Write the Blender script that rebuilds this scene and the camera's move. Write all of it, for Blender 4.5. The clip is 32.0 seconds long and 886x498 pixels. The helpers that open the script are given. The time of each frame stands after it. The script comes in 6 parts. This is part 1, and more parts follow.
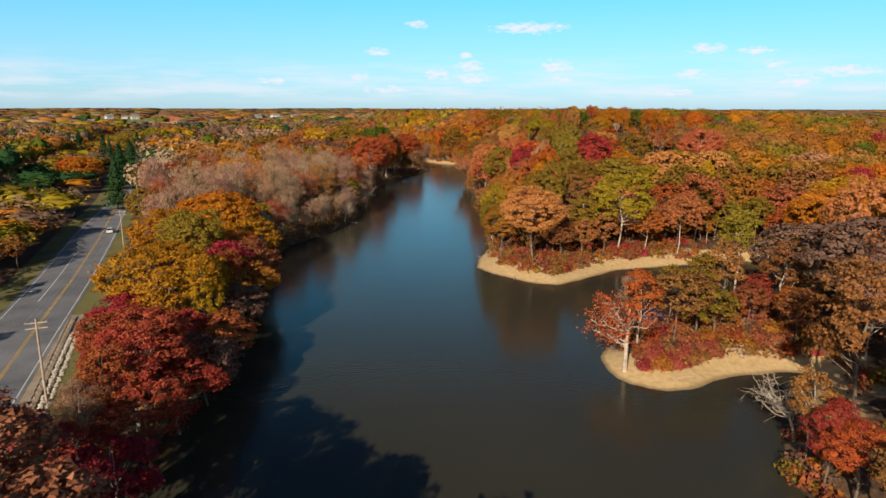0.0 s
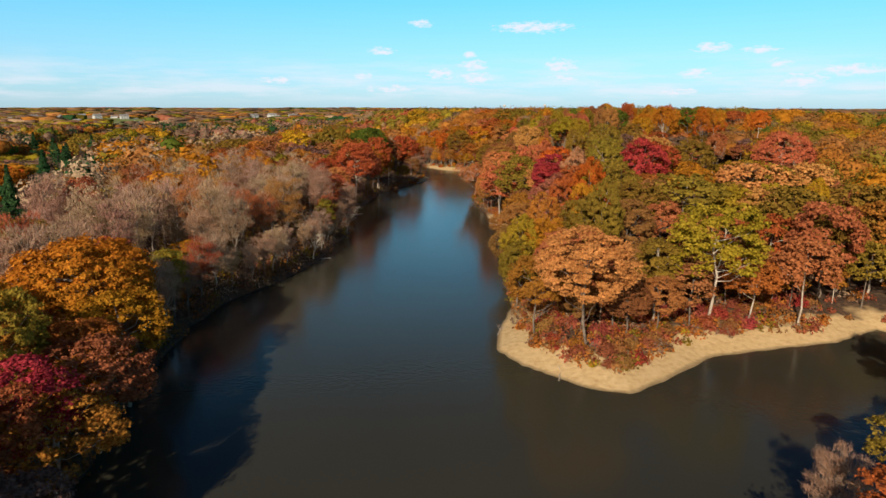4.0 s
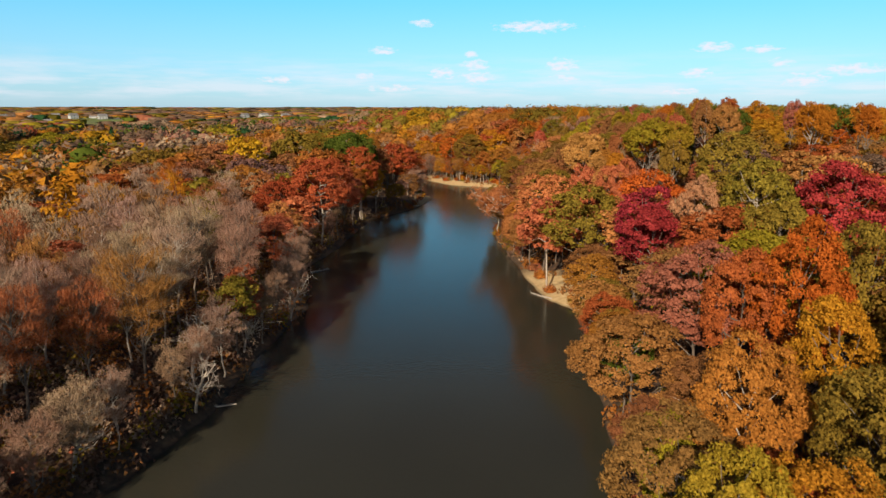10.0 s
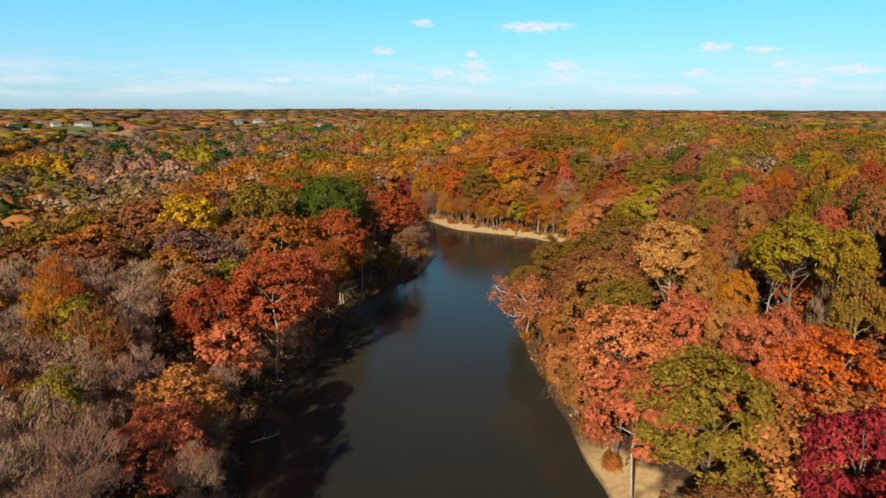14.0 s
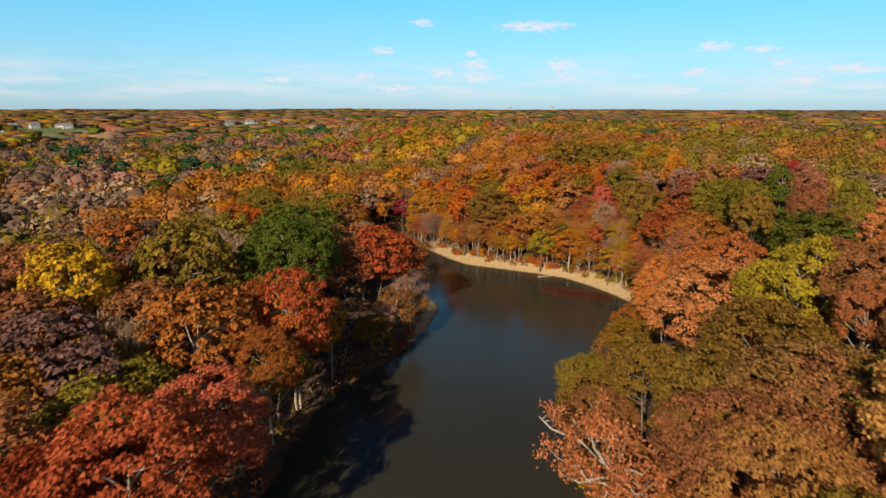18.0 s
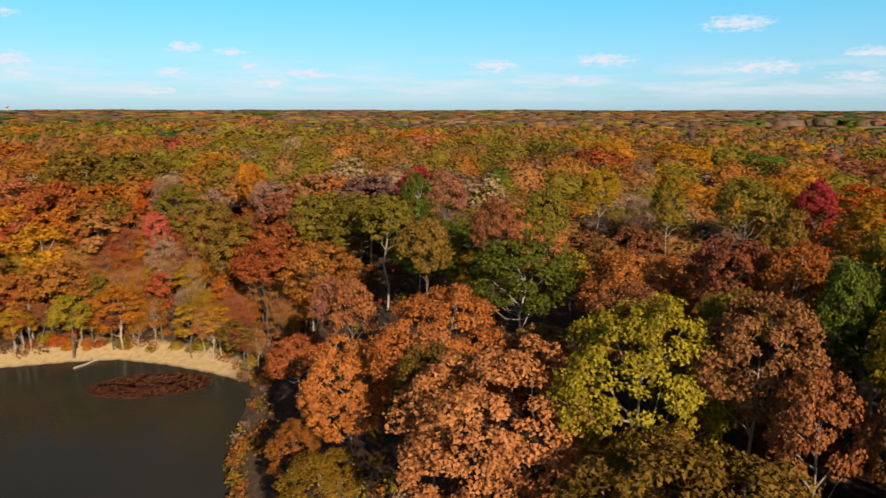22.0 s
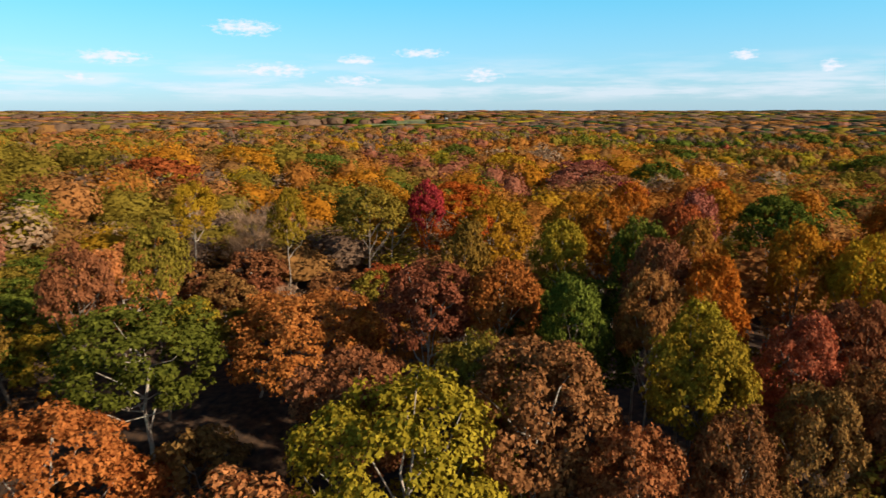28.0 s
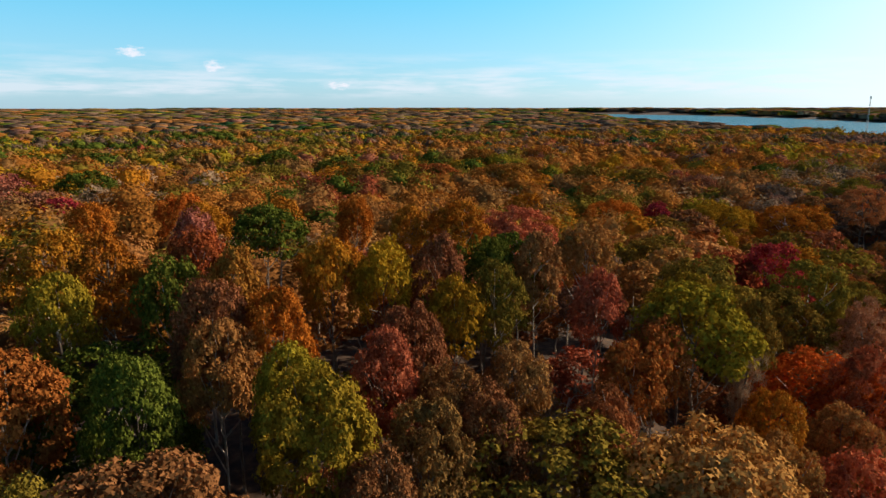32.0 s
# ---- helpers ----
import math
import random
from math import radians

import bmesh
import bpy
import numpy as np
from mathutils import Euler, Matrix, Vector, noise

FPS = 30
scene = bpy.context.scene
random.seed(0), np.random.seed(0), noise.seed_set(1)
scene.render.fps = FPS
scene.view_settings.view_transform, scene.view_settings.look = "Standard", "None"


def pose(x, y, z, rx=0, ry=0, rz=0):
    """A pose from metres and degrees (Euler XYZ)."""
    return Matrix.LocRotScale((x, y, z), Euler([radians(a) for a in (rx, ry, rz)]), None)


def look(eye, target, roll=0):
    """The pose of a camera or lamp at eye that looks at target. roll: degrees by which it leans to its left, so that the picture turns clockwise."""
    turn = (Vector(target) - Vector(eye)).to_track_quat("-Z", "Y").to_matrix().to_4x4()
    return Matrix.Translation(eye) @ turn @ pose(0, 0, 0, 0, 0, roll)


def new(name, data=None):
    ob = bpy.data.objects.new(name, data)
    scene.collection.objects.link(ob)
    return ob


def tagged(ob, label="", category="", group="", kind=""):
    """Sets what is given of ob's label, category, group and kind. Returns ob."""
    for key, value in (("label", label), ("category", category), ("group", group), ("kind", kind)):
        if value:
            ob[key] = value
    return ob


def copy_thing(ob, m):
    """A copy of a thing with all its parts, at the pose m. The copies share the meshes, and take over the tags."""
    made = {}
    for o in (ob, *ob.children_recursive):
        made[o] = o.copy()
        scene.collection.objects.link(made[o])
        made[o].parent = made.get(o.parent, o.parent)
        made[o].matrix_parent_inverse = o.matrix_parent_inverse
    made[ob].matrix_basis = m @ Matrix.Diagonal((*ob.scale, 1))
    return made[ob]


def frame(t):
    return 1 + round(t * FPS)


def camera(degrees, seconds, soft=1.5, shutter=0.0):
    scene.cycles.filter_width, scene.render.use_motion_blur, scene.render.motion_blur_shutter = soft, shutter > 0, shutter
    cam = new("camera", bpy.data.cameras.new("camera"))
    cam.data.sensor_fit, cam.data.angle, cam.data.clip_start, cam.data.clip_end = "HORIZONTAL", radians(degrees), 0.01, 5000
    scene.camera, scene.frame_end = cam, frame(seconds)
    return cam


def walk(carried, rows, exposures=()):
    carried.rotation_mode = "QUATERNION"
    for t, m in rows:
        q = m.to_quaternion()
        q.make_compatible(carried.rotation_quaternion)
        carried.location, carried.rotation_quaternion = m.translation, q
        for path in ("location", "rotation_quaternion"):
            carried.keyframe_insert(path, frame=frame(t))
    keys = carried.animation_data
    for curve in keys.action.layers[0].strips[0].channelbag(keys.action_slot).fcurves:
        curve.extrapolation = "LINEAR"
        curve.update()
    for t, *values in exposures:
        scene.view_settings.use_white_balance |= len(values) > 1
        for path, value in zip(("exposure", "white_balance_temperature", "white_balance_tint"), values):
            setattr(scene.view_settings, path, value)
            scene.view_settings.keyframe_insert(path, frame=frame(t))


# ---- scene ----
cam = camera(69.0, 32.0, shutter=0.22)
PATH = [
    (0, 0.00, 0.00, 40.00, -0.00, -12.30, 0.13),
    (0.5, 0.11, 7.19, 39.99, -0.05, -12.31, 0.15),
    (1, 0.27, 14.36, 39.97, 0.03, -12.32, 0.17),
    (1.5, 0.38, 21.69, 39.94, 0.09, -12.33, 0.17),
    (2, 0.46, 29.14, 39.88, 0.13, -12.34, 0.15),
    (2.5, 0.55, 36.64, 39.82, 0.15, -12.34, 0.12),
    (3, 0.55, 44.25, 39.74, 0.31, -12.35, 0.12),
    (3.5, 0.47, 51.91, 39.64, 0.31, -12.36, 0.12),
    (5.5, -0.24, 82.50, 39.14, 0.38, -12.35, 0.13),
    (6, -0.46, 90.11, 39.08, 0.38, -12.33, 0.13),
    (6.5, -0.68, 97.58, 39.05, 0.43, -12.32, 0.13),
    (7, -0.94, 104.97, 39.04, 0.41, -12.32, 0.13),
    (7.5, -1.21, 112.18, 39.03, 0.39, -12.31, 0.12),
    (8, -1.53, 119.30, 39.01, 0.40, -12.31, 0.11),
    (8.5, -1.87, 126.40, 38.97, 0.43, -12.31, 0.11),
    (9, -2.13, 133.67, 38.94, 0.43, -12.32, 0.13),
    (9.5, -2.34, 140.99, 38.88, 0.40, -12.35, 0.14),
    (10, -2.52, 148.32, 38.88, 0.43, -12.39, 0.13),
    (10.5, -2.76, 155.71, 39.13, 0.49, -12.44, 0.10),
    (11, -3.06, 163.20, 40.05, 0.56, -12.43, 0.09),
    (11.5, -3.37, 170.68, 41.62, 0.60, -12.36, 0.11),
    (12, -3.68, 178.01, 43.44, 0.60, -12.34, 0.13),
    (12.5, -3.95, 185.36, 45.42, 0.55, -12.34, 0.15),
    (13, -4.24, 192.75, 47.44, 0.51, -12.36, 0.16),
    (13.5, -4.55, 200.18, 49.38, 0.50, -12.38, 0.15),
    (14, -4.84, 207.55, 50.98, 0.49, -12.39, 0.14),
    (14.5, -5.12, 214.59, 51.77, 0.47, -12.44, 0.11),
    (16.5, -6.22, 241.54, 51.92, 0.42, -12.49, 0.09),
    (17, -6.46, 248.51, 51.93, 0.46, -12.48, 0.08),
    (17.5, -6.63, 255.60, 51.91, 0.49, -12.46, 0.08),
    (17.8, -6.76, 258.90, 51.88, 0.48, -12.42, 0.09),
    (17.9, -6.76, 261.90, 51.88, 0.48, -12.42, 0.09),
    (18, -6.76, 265.60, 51.88, 0.46, -12.42, 0.08),
    (18.1, -6.87, 269.52, 51.80, 0.34, -12.41, 0.08),
    (18.2, -6.98, 273.44, 51.72, 0.02, -12.41, 0.08),
    (18.3, -7.09, 277.36, 51.64, -0.48, -12.40, 0.08),
    (18.4, -7.20, 281.28, 51.56, -1.12, -12.39, 0.08),
    (18.5, -7.31, 285.20, 51.48, -1.85, -12.38, 0.08),
    (18.6, -7.42, 289.12, 51.40, -2.64, -12.38, 0.08),
    (18.7, -7.53, 293.04, 51.32, -3.46, -12.37, 0.08),
    (18.8, -7.64, 296.96, 51.24, -4.27, -12.36, 0.08),
    (18.9, -7.76, 300.88, 51.16, -5.02, -12.36, 0.08),
    (19, -7.87, 304.80, 51.08, -5.70, -12.35, 0.08),
    (19.1, -7.87, 307.60, 51.08, -6.10, -12.35, 0.08),
    (19.2, -7.87, 308.90, 51.08, -6.55, -12.35, 0.07),
    (19.5, -7.77, 310.41, 51.02, -8.08, -12.35, 0.04),
    (20, -7.61, 313.00, 50.97, -12.71, -12.34, 0.02),
    (20.5, -7.25, 315.61, 50.85, -19.05, -12.33, 0.03),
    (21, -6.77, 318.33, 50.71, -27.13, -12.33, 0.04),
    (21.5, -6.20, 320.77, 50.61, -34.53, -12.33, 0.05),
    (22, -5.66, 323.05, 50.60, -42.53, -12.35, 0.06),
    (22.5, -5.21, 325.21, 50.61, -48.09, -12.39, 0.06),
    (23, -4.76, 327.26, 50.71, -49.60, -12.41, 0.06),
    (23.5, -4.19, 329.11, 50.76, -51.01, -12.43, 0.05),
    (24, -3.39, 330.96, 50.78, -52.20, -12.44, 0.04),
    (24.5, -2.37, 332.64, 50.76, -53.17, -12.44, 0.03),
    (25.7, 0.40, 336.50, 50.70, -54.60, -12.43, 0.01),
    (26.5, 2.63, 338.56, 50.62, -59.45, -12.42, -0.00),
    (27, 4.08, 339.84, 50.57, -67.33, -12.36, -0.02),
    (27.5, 5.49, 340.95, 50.55, -74.50, -12.32, -0.03),
    (28, 6.68, 342.01, 50.64, -82.32, -12.30, -0.04),
    (28.5, 7.79, 343.06, 50.83, -89.56, -12.30, -0.05),
    (29, 8.84, 344.06, 51.07, -97.39, -12.31, -0.06),
    (29.5, 9.87, 344.83, 51.30, -104.46, -12.33, -0.07),
    (30, 11.03, 345.67, 51.46, -112.38, -12.36, -0.07),
    (30.5, 12.46, 346.32, 51.57, -119.50, -12.42, -0.06),
    (31, 13.77, 346.86, 51.75, -126.90, -12.48, -0.05),
    (31.5, 14.96, 347.31, 51.97, -131.18, -12.52, -0.06),
    (32, 16.24, 347.78, 52.19, -131.40, -12.56, -0.09),
]
walk(cam, [(t, pose(x, y, z, 90 + pitch, 0, yaw) @ pose(0, 0, 0, 0, 0, roll)) for t, x, y, z, yaw, pitch, roll in PATH],
     exposures=[(0, 0.1), (6, 0.08), (14, 0.06), (18, -0.02), (21, -0.02), (24, -0.03), (27, 0.08), (30, 0.28), (31, 0.28), (32, 0.14)])

# ---- world, sun ----
SUN_AZ, SUN_EL = 160.0, 25.5
world = bpy.data.worlds.new("world")
scene.world = world
world.use_nodes = True
wn, wl = world.node_tree.nodes, world.node_tree.links
bg = wn["Background"]
sky = wn.new("ShaderNodeTexSky")
sky.sky_type, sky.sun_disc = "NISHITA", False
sky.sun_elevation, sky.sun_rotation = radians(SUN_EL), radians(360 - SUN_AZ)
sky.air_density, sky.dust_density, sky.ozone_density = 1.0, 0.6, 1.0
bg.inputs["Strength"].default_value = 0.115


def wmath(op, a, b=None, c=None):
    n = wn.new("ShaderNodeMath")
    n.operation = op
    for k, v in enumerate((a, b, c)):
        if v is None:
            continue
        if isinstance(v, (int, float)):
            n.inputs[k].default_value = v
        else:
            wl.new(v, n.inputs[k])
    return n.outputs[0]


coord = wn.new("ShaderNodeTexCoord")
sep = wn.new("ShaderNodeSeparateXYZ")
wl.new(coord.outputs["Generated"], sep.inputs[0])
dx, dy, dz = sep.outputs
az = wmath("ARCTAN2", dx, dy)
elev = wmath("ARCSINE", dz)
CLOUDS = [(7.2, 6.6, 3.4, 0.45), (-2.2, 6.9, 1.0, 0.3), (-5.6, 4.7, 1.1, 0.3), (-0.5, 2.85, 1.2, 0.5), (2.3, 3.5, 1.4, 0.45), (2.5, 2.5, 1.8, 0.5), (9.6, 3.5, 1.5, 0.55),
          (9.9, 2.5, 1.3, 0.4), (1.9, 4.4, 0.8, 0.25), (25, 4.4, 1.4, 0.3), (26.4, 3.4, 1.0, 0.35), (20.4, 2.75, 1.4, 0.4), (28, 2.1, 1.6, 0.55), (-14.5, 2.2, 1.5, 0.3),
          (-7.2, 2.6, 1.0, 0.3), (-4.7, 1.6, 2.2, 0.3), (31, 2.8, 2.4, 0.4), (19, 1.3, 1.8, 0.3)]
CLOUDS_EAST = [(66.0, 6.4, 2.7, 0.6), (47, 3.5, 2.1, 0.5), (56, 3.9, 2.6, 0.5), (68, 3.1, 3.2, 0.55), (80.5, 4.6, 2.3, 0.35), (85.6, 2.8, 1.8, 0.6), (75, 4.0, 1.6, 0.4),
               (21.5, 4.7, 1.5, 0.4), (53.8, 2.3, 1.3, 0.35), (74.6, 2.3, 2.3, 0.4), (106.5, 4.1, 1.0, 0.45), (112.5, 3.1, 1.1, 0.45), (122.5, 1.7, 1.2, 0.35)]
DEG = 180 / math.pi
bearing = wmath("MULTIPLY", az, DEG)
height = wmath("MULTIPLY", elev, DEG)


def sky_noise(across, up, scale, detail):
    stretched = wn.new("ShaderNodeCombineXYZ")
    wl.new(wmath("MULTIPLY", bearing, across), stretched.inputs[0])
    wl.new(wmath("MULTIPLY", height, up), stretched.inputs[1])
    puff = wn.new("ShaderNodeTexNoise")
    puff.inputs["Scale"].default_value, puff.inputs["Detail"].default_value = scale, detail
    puff.inputs["Roughness"].default_value = 0.6
    wl.new(stretched.outputs[0], puff.inputs["Vector"])
    return puff.outputs["Fac"]


ragged = wmath("MULTIPLY", wmath("SUBTRACT", sky_noise(0.9, 2.3, 1.4, 8.0), 0.5), 4.2)
inside = None
for a0, e0, wa, we in CLOUDS + CLOUDS_EAST:
    u = wmath("POWER", wmath("DIVIDE", wmath("SUBTRACT", bearing, a0), wa * 1.1), 2.0)
    v = wmath("POWER", wmath("DIVIDE", wmath("SUBTRACT", height, e0), we * 1.2), 2.0)
    q = wmath("SUBTRACT", 1.0, wmath("ADD", u, v))
    inside = q if inside is None else wmath("MAXIMUM", inside, q)
solid = wmath("MULTIPLY", wmath("SUBTRACT", wmath("ADD", inside, ragged), 0.1), 0.9)
solid = wmath("MULTIPLY", wmath("MINIMUM", wmath("MAXIMUM", solid, 0.0), 1.0), wmath("MINIMUM", wmath("MAXIMUM", wmath("ADD", inside, 0.9), 0.0), 1.0))
band = wmath("MULTIPLY", wmath("MINIMUM", wmath("MAXIMUM", wmath("MULTIPLY", wmath("SUBTRACT", height, 0.35), 1.2), 0.0), 1.0),
             wmath("MINIMUM", wmath("MAXIMUM", wmath("MULTIPLY", wmath("SUBTRACT", 4.6, height), 0.35), 0.0), 1.0))
streak = wmath("MULTIPLY", wmath("MULTIPLY", wmath("MAXIMUM", wmath("SUBTRACT", sky_noise(0.13, 1.1, 1.0, 5.0), 0.42), 0.0), 2.9), band)
cover = wmath("MINIMUM", wmath("MAXIMUM", wmath("MULTIPLY", solid, 0.9), wmath("MINIMUM", streak, 0.5)), 0.92)
grade = wn.new("ShaderNodeMapRange")
grade.inputs["From Min"].default_value, grade.inputs["From Max"].default_value = 0.0, 9.0
wl.new(height, grade.inputs["Value"])
hue = wn.new("ShaderNodeMix")
hue.data_type = "RGBA"
wl.new(grade.outputs[0], hue.inputs["Factor"])
hue.inputs[6].default_value, hue.inputs[7].default_value = (0.67, 0.94, 1.38, 1), (0.46, 1.06, 1.34, 1)
upper = wn.new("ShaderNodeMapRange")
upper.inputs["From Min"].default_value, upper.inputs["From Max"].default_value = 9.0, 27.0
wl.new(height, upper.inputs["Value"])
deep = wn.new("ShaderNodeMix")
deep.data_type = "RGBA"
wl.new(upper.outputs[0], deep.inputs["Factor"])
wl.new(hue.outputs[2], deep.inputs[6])
deep.inputs[7].default_value = (0.03, 0.08, 0.18, 1)
tint = wn.new("ShaderNodeMix")
tint.data_type, tint.blend_type = "RGBA", "MULTIPLY"
tint.inputs["Factor"].default_value = 1.0
wl.new(sky.outputs[0], tint.inputs[6])
wl.new(deep.outputs[2], tint.inputs[7])
mixc = wn.new("ShaderNodeMix")
mixc.data_type = "RGBA"
wl.new(cover, mixc.inputs["Factor"])
low = wn.new("ShaderNodeMix")
low.data_type = "RGBA"
wl.new(grade.outputs[0], low.inputs["Factor"])
low.inputs[6].default_value, low.inputs[7].default_value = (4.3, 6.7, 8.2, 1), (1.4, 6.0, 8.5, 1)
clear = wn.new("ShaderNodeMix")
clear.data_type = "RGBA"
wl.new(upper.outputs[0], clear.inputs["Factor"])
wl.new(low.outputs[2], clear.inputs[6])
clear.inputs[7].default_value = (0.08, 0.36, 1.15, 1)
even = wn.new("ShaderNodeMix")
even.data_type = "RGBA"
even.inputs["Factor"].default_value = 0.5
wl.new(tint.outputs[2], even.inputs[6])
wl.new(clear.outputs[2], even.inputs[7])
toward = wmath("ADD", wmath("MULTIPLY", dx, -math.sin(radians(SUN_AZ))), wmath("MULTIPLY", dy, math.cos(radians(SUN_AZ))))
aureole = wn.new("ShaderNodeMix")
aureole.data_type = "RGBA"
wl.new(wmath("MINIMUM", wmath("MULTIPLY", wmath("POWER", wmath("MAXIMUM", toward, 0.0), 5.0), 1.7), 0.8), aureole.inputs["Factor"])
wl.new(even.outputs[2], aureole.inputs[6])
aureole.inputs[7].default_value = (8.0, 8.6, 8.9, 1)
wl.new(aureole.outputs[2], mixc.inputs[6])
mixc.inputs[7].default_value = (7.3, 7.3, 8.0, 1)
wl.new(mixc.outputs[2], bg.inputs["Color"])

sun_data = bpy.data.lights.new("sun", "SUN")
sun_data.energy, sun_data.angle, sun_data.color = 5.0, radians(0.6), (1.0, 0.865, 0.69)
sun = new("sun", sun_data)
sun.matrix_world = look(
    (-math.sin(radians(SUN_AZ)) * math.cos(radians(SUN_EL)) * 100, math.cos(radians(SUN_AZ)) * math.cos(radians(SUN_EL)) * 100, math.sin(radians(SUN_EL)) * 100), (0, 0, 0))


# ---- materials ----
def material(name, rough=0.9, metal=0.0):
    m = bpy.data.materials.new(name)
    m.use_nodes = True
    b = m.node_tree.nodes["Principled BSDF"]
    b.inputs["Roughness"].default_value, b.inputs["Metallic"].default_value = rough, metal
    return m, m.node_tree.nodes, m.node_tree.links, b


def ramp(nodes, stops):
    r = nodes.new("ShaderNodeValToRGB")
    e = r.color_ramp.elements
    while len(e) < len(stops):
        e.new(0.5)
    for k, (p, c) in zip(e, stops):
        k.position, k.color = p, (*c, 1)
    return r


def noise_tex(nodes, links, scale, detail=4.0, coords="Object"):
    t = nodes.new("ShaderNodeTexCoord")
    n = nodes.new("ShaderNodeTexNoise")
    n.inputs["Scale"].default_value, n.inputs["Detail"].default_value = scale, detail
    links.new(t.outputs[coords], n.inputs["Vector"])
    return n


def mottled(name, colours, scale, rough=0.9, bump=0.3, fine=8.0, metal=0.0):
    """A surface with stains at one scale and grain at a finer one."""
    m, n, l, b = material(name, rough, metal)
    big, small = noise_tex(n, l, scale), noise_tex(n, l, scale * fine, 6)
    add = n.new("ShaderNodeMath")
    add.operation = "MULTIPLY_ADD"
    add.inputs[1].default_value, add.inputs[2].default_value = 0.45, 0.0
    l.new(small.outputs["Fac"], add.inputs[0])
    mix = n.new("ShaderNodeMath")
    mix.operation = "MULTIPLY_ADD"
    mix.inputs[1].default_value = 0.55
    l.new(big.outputs["Fac"], mix.inputs[0])
    l.new(add.outputs[0], mix.inputs[2])
    k = len(colours)
    r = ramp(n, [(0.32 + 0.36 * i / max(1, k - 1), c) for i, c in enumerate(colours)])
    l.new(mix.outputs[0], r.inputs[0])
    l.new(r.outputs[0], b.inputs["Base Color"])
    bp = n.new("ShaderNodeBump")
    bp.inputs["Strength"].default_value, bp.inputs["Distance"].default_value = bump, 0.1
    l.new(small.outputs["Fac"], bp.inputs["Height"])
    l.new(bp.outputs[0], b.inputs["Normal"])
    return m


TONES = {}


def leafy(name, a, b, spread=0.06, grain=0.6, scale=0.35, lumps=0.0):
    """Foliage between two colours: one leaf differs from the next, one tree from another."""
    TONES[name] = (a, b)
    m = bpy.data.materials.new(name)
    m.use_nodes = True
    n, l = m.node_tree.nodes, m.node_tree.links
    n.remove(n["Principled BSDF"])
    out = n["Material Output"]
    geo, info = n.new("ShaderNodeNewGeometry"), n.new("ShaderNodeObjectInfo")
    patch = noise_tex(n, l, scale, 2.0)
    s = n.new("ShaderNodeMath")
    s.operation = "MULTIPLY_ADD"
    s.inputs[1].default_value = grain
    l.new(geo.outputs["Random Per Island"], s.inputs[0])
    s2 = n.new("ShaderNodeMath")
    s2.operation = "MULTIPLY_ADD"
    s2.inputs[1].default_value, s2.inputs[2].default_value = 0.9, -0.2 + 0.5 * (0.6 - grain)
    l.new(patch.outputs["Fac"], s2.inputs[0])
    l.new(s2.outputs[0], s.inputs[2])
    r = ramp(n, [(0.0, tuple(0.55 * c for c in a)), (0.38, a), (0.95, b)])
    l.new(s.outputs[0], r.inputs[0])
    hsv = n.new("ShaderNodeHueSaturation")
    for key, lo, hi in (("Hue", 0.5 - spread * 0.35, 0.5 + spread * 0.35), ("Value", 0.92, 1.3)):
        mr = n.new("ShaderNodeMapRange")
        mr.inputs["To Min"].default_value, mr.inputs["To Max"].default_value = lo, hi
        if key == "Value":
            w = n.new("ShaderNodeMath")
            w.operation = "FRACT"
            q = n.new("ShaderNodeMath")
            q.operation = "MULTIPLY"
            q.inputs[1].default_value = 17.3
            l.new(info.outputs["Random"], q.inputs[0])
            l.new(q.outputs[0], w.inputs[0])
            l.new(w.outputs[0], mr.inputs["Value"])
        else:
            l.new(info.outputs["Random"], mr.inputs["Value"])
        l.new(mr.outputs[0], hsv.inputs[key])
    l.new(r.outputs[0], hsv.inputs["Color"])
    dif, tra, mix = n.new("ShaderNodeBsdfDiffuse"), n.new("ShaderNodeBsdfTranslucent"), n.new("ShaderNodeMixShader")
    mix.inputs[0].default_value = 0.13
    if lumps:
        fine, bump = noise_tex(n, l, lumps, 4.0), n.new("ShaderNodeBump")
        bump.inputs["Strength"].default_value, bump.inputs["Distance"].default_value = 0.9, 0.45
        l.new(fine.outputs["Fac"], bump.inputs["Height"])
        l.new(bump.outputs[0], dif.inputs["Normal"])
    l.new(hsv.outputs[0], dif.inputs[0])
    l.new(hsv.outputs[0], tra.inputs[0])
    l.new(dif.outputs[0], mix.inputs[1])
    l.new(tra.outputs[0], mix.inputs[2])
    l.new(mix.outputs[0], out.inputs[0])
    return m


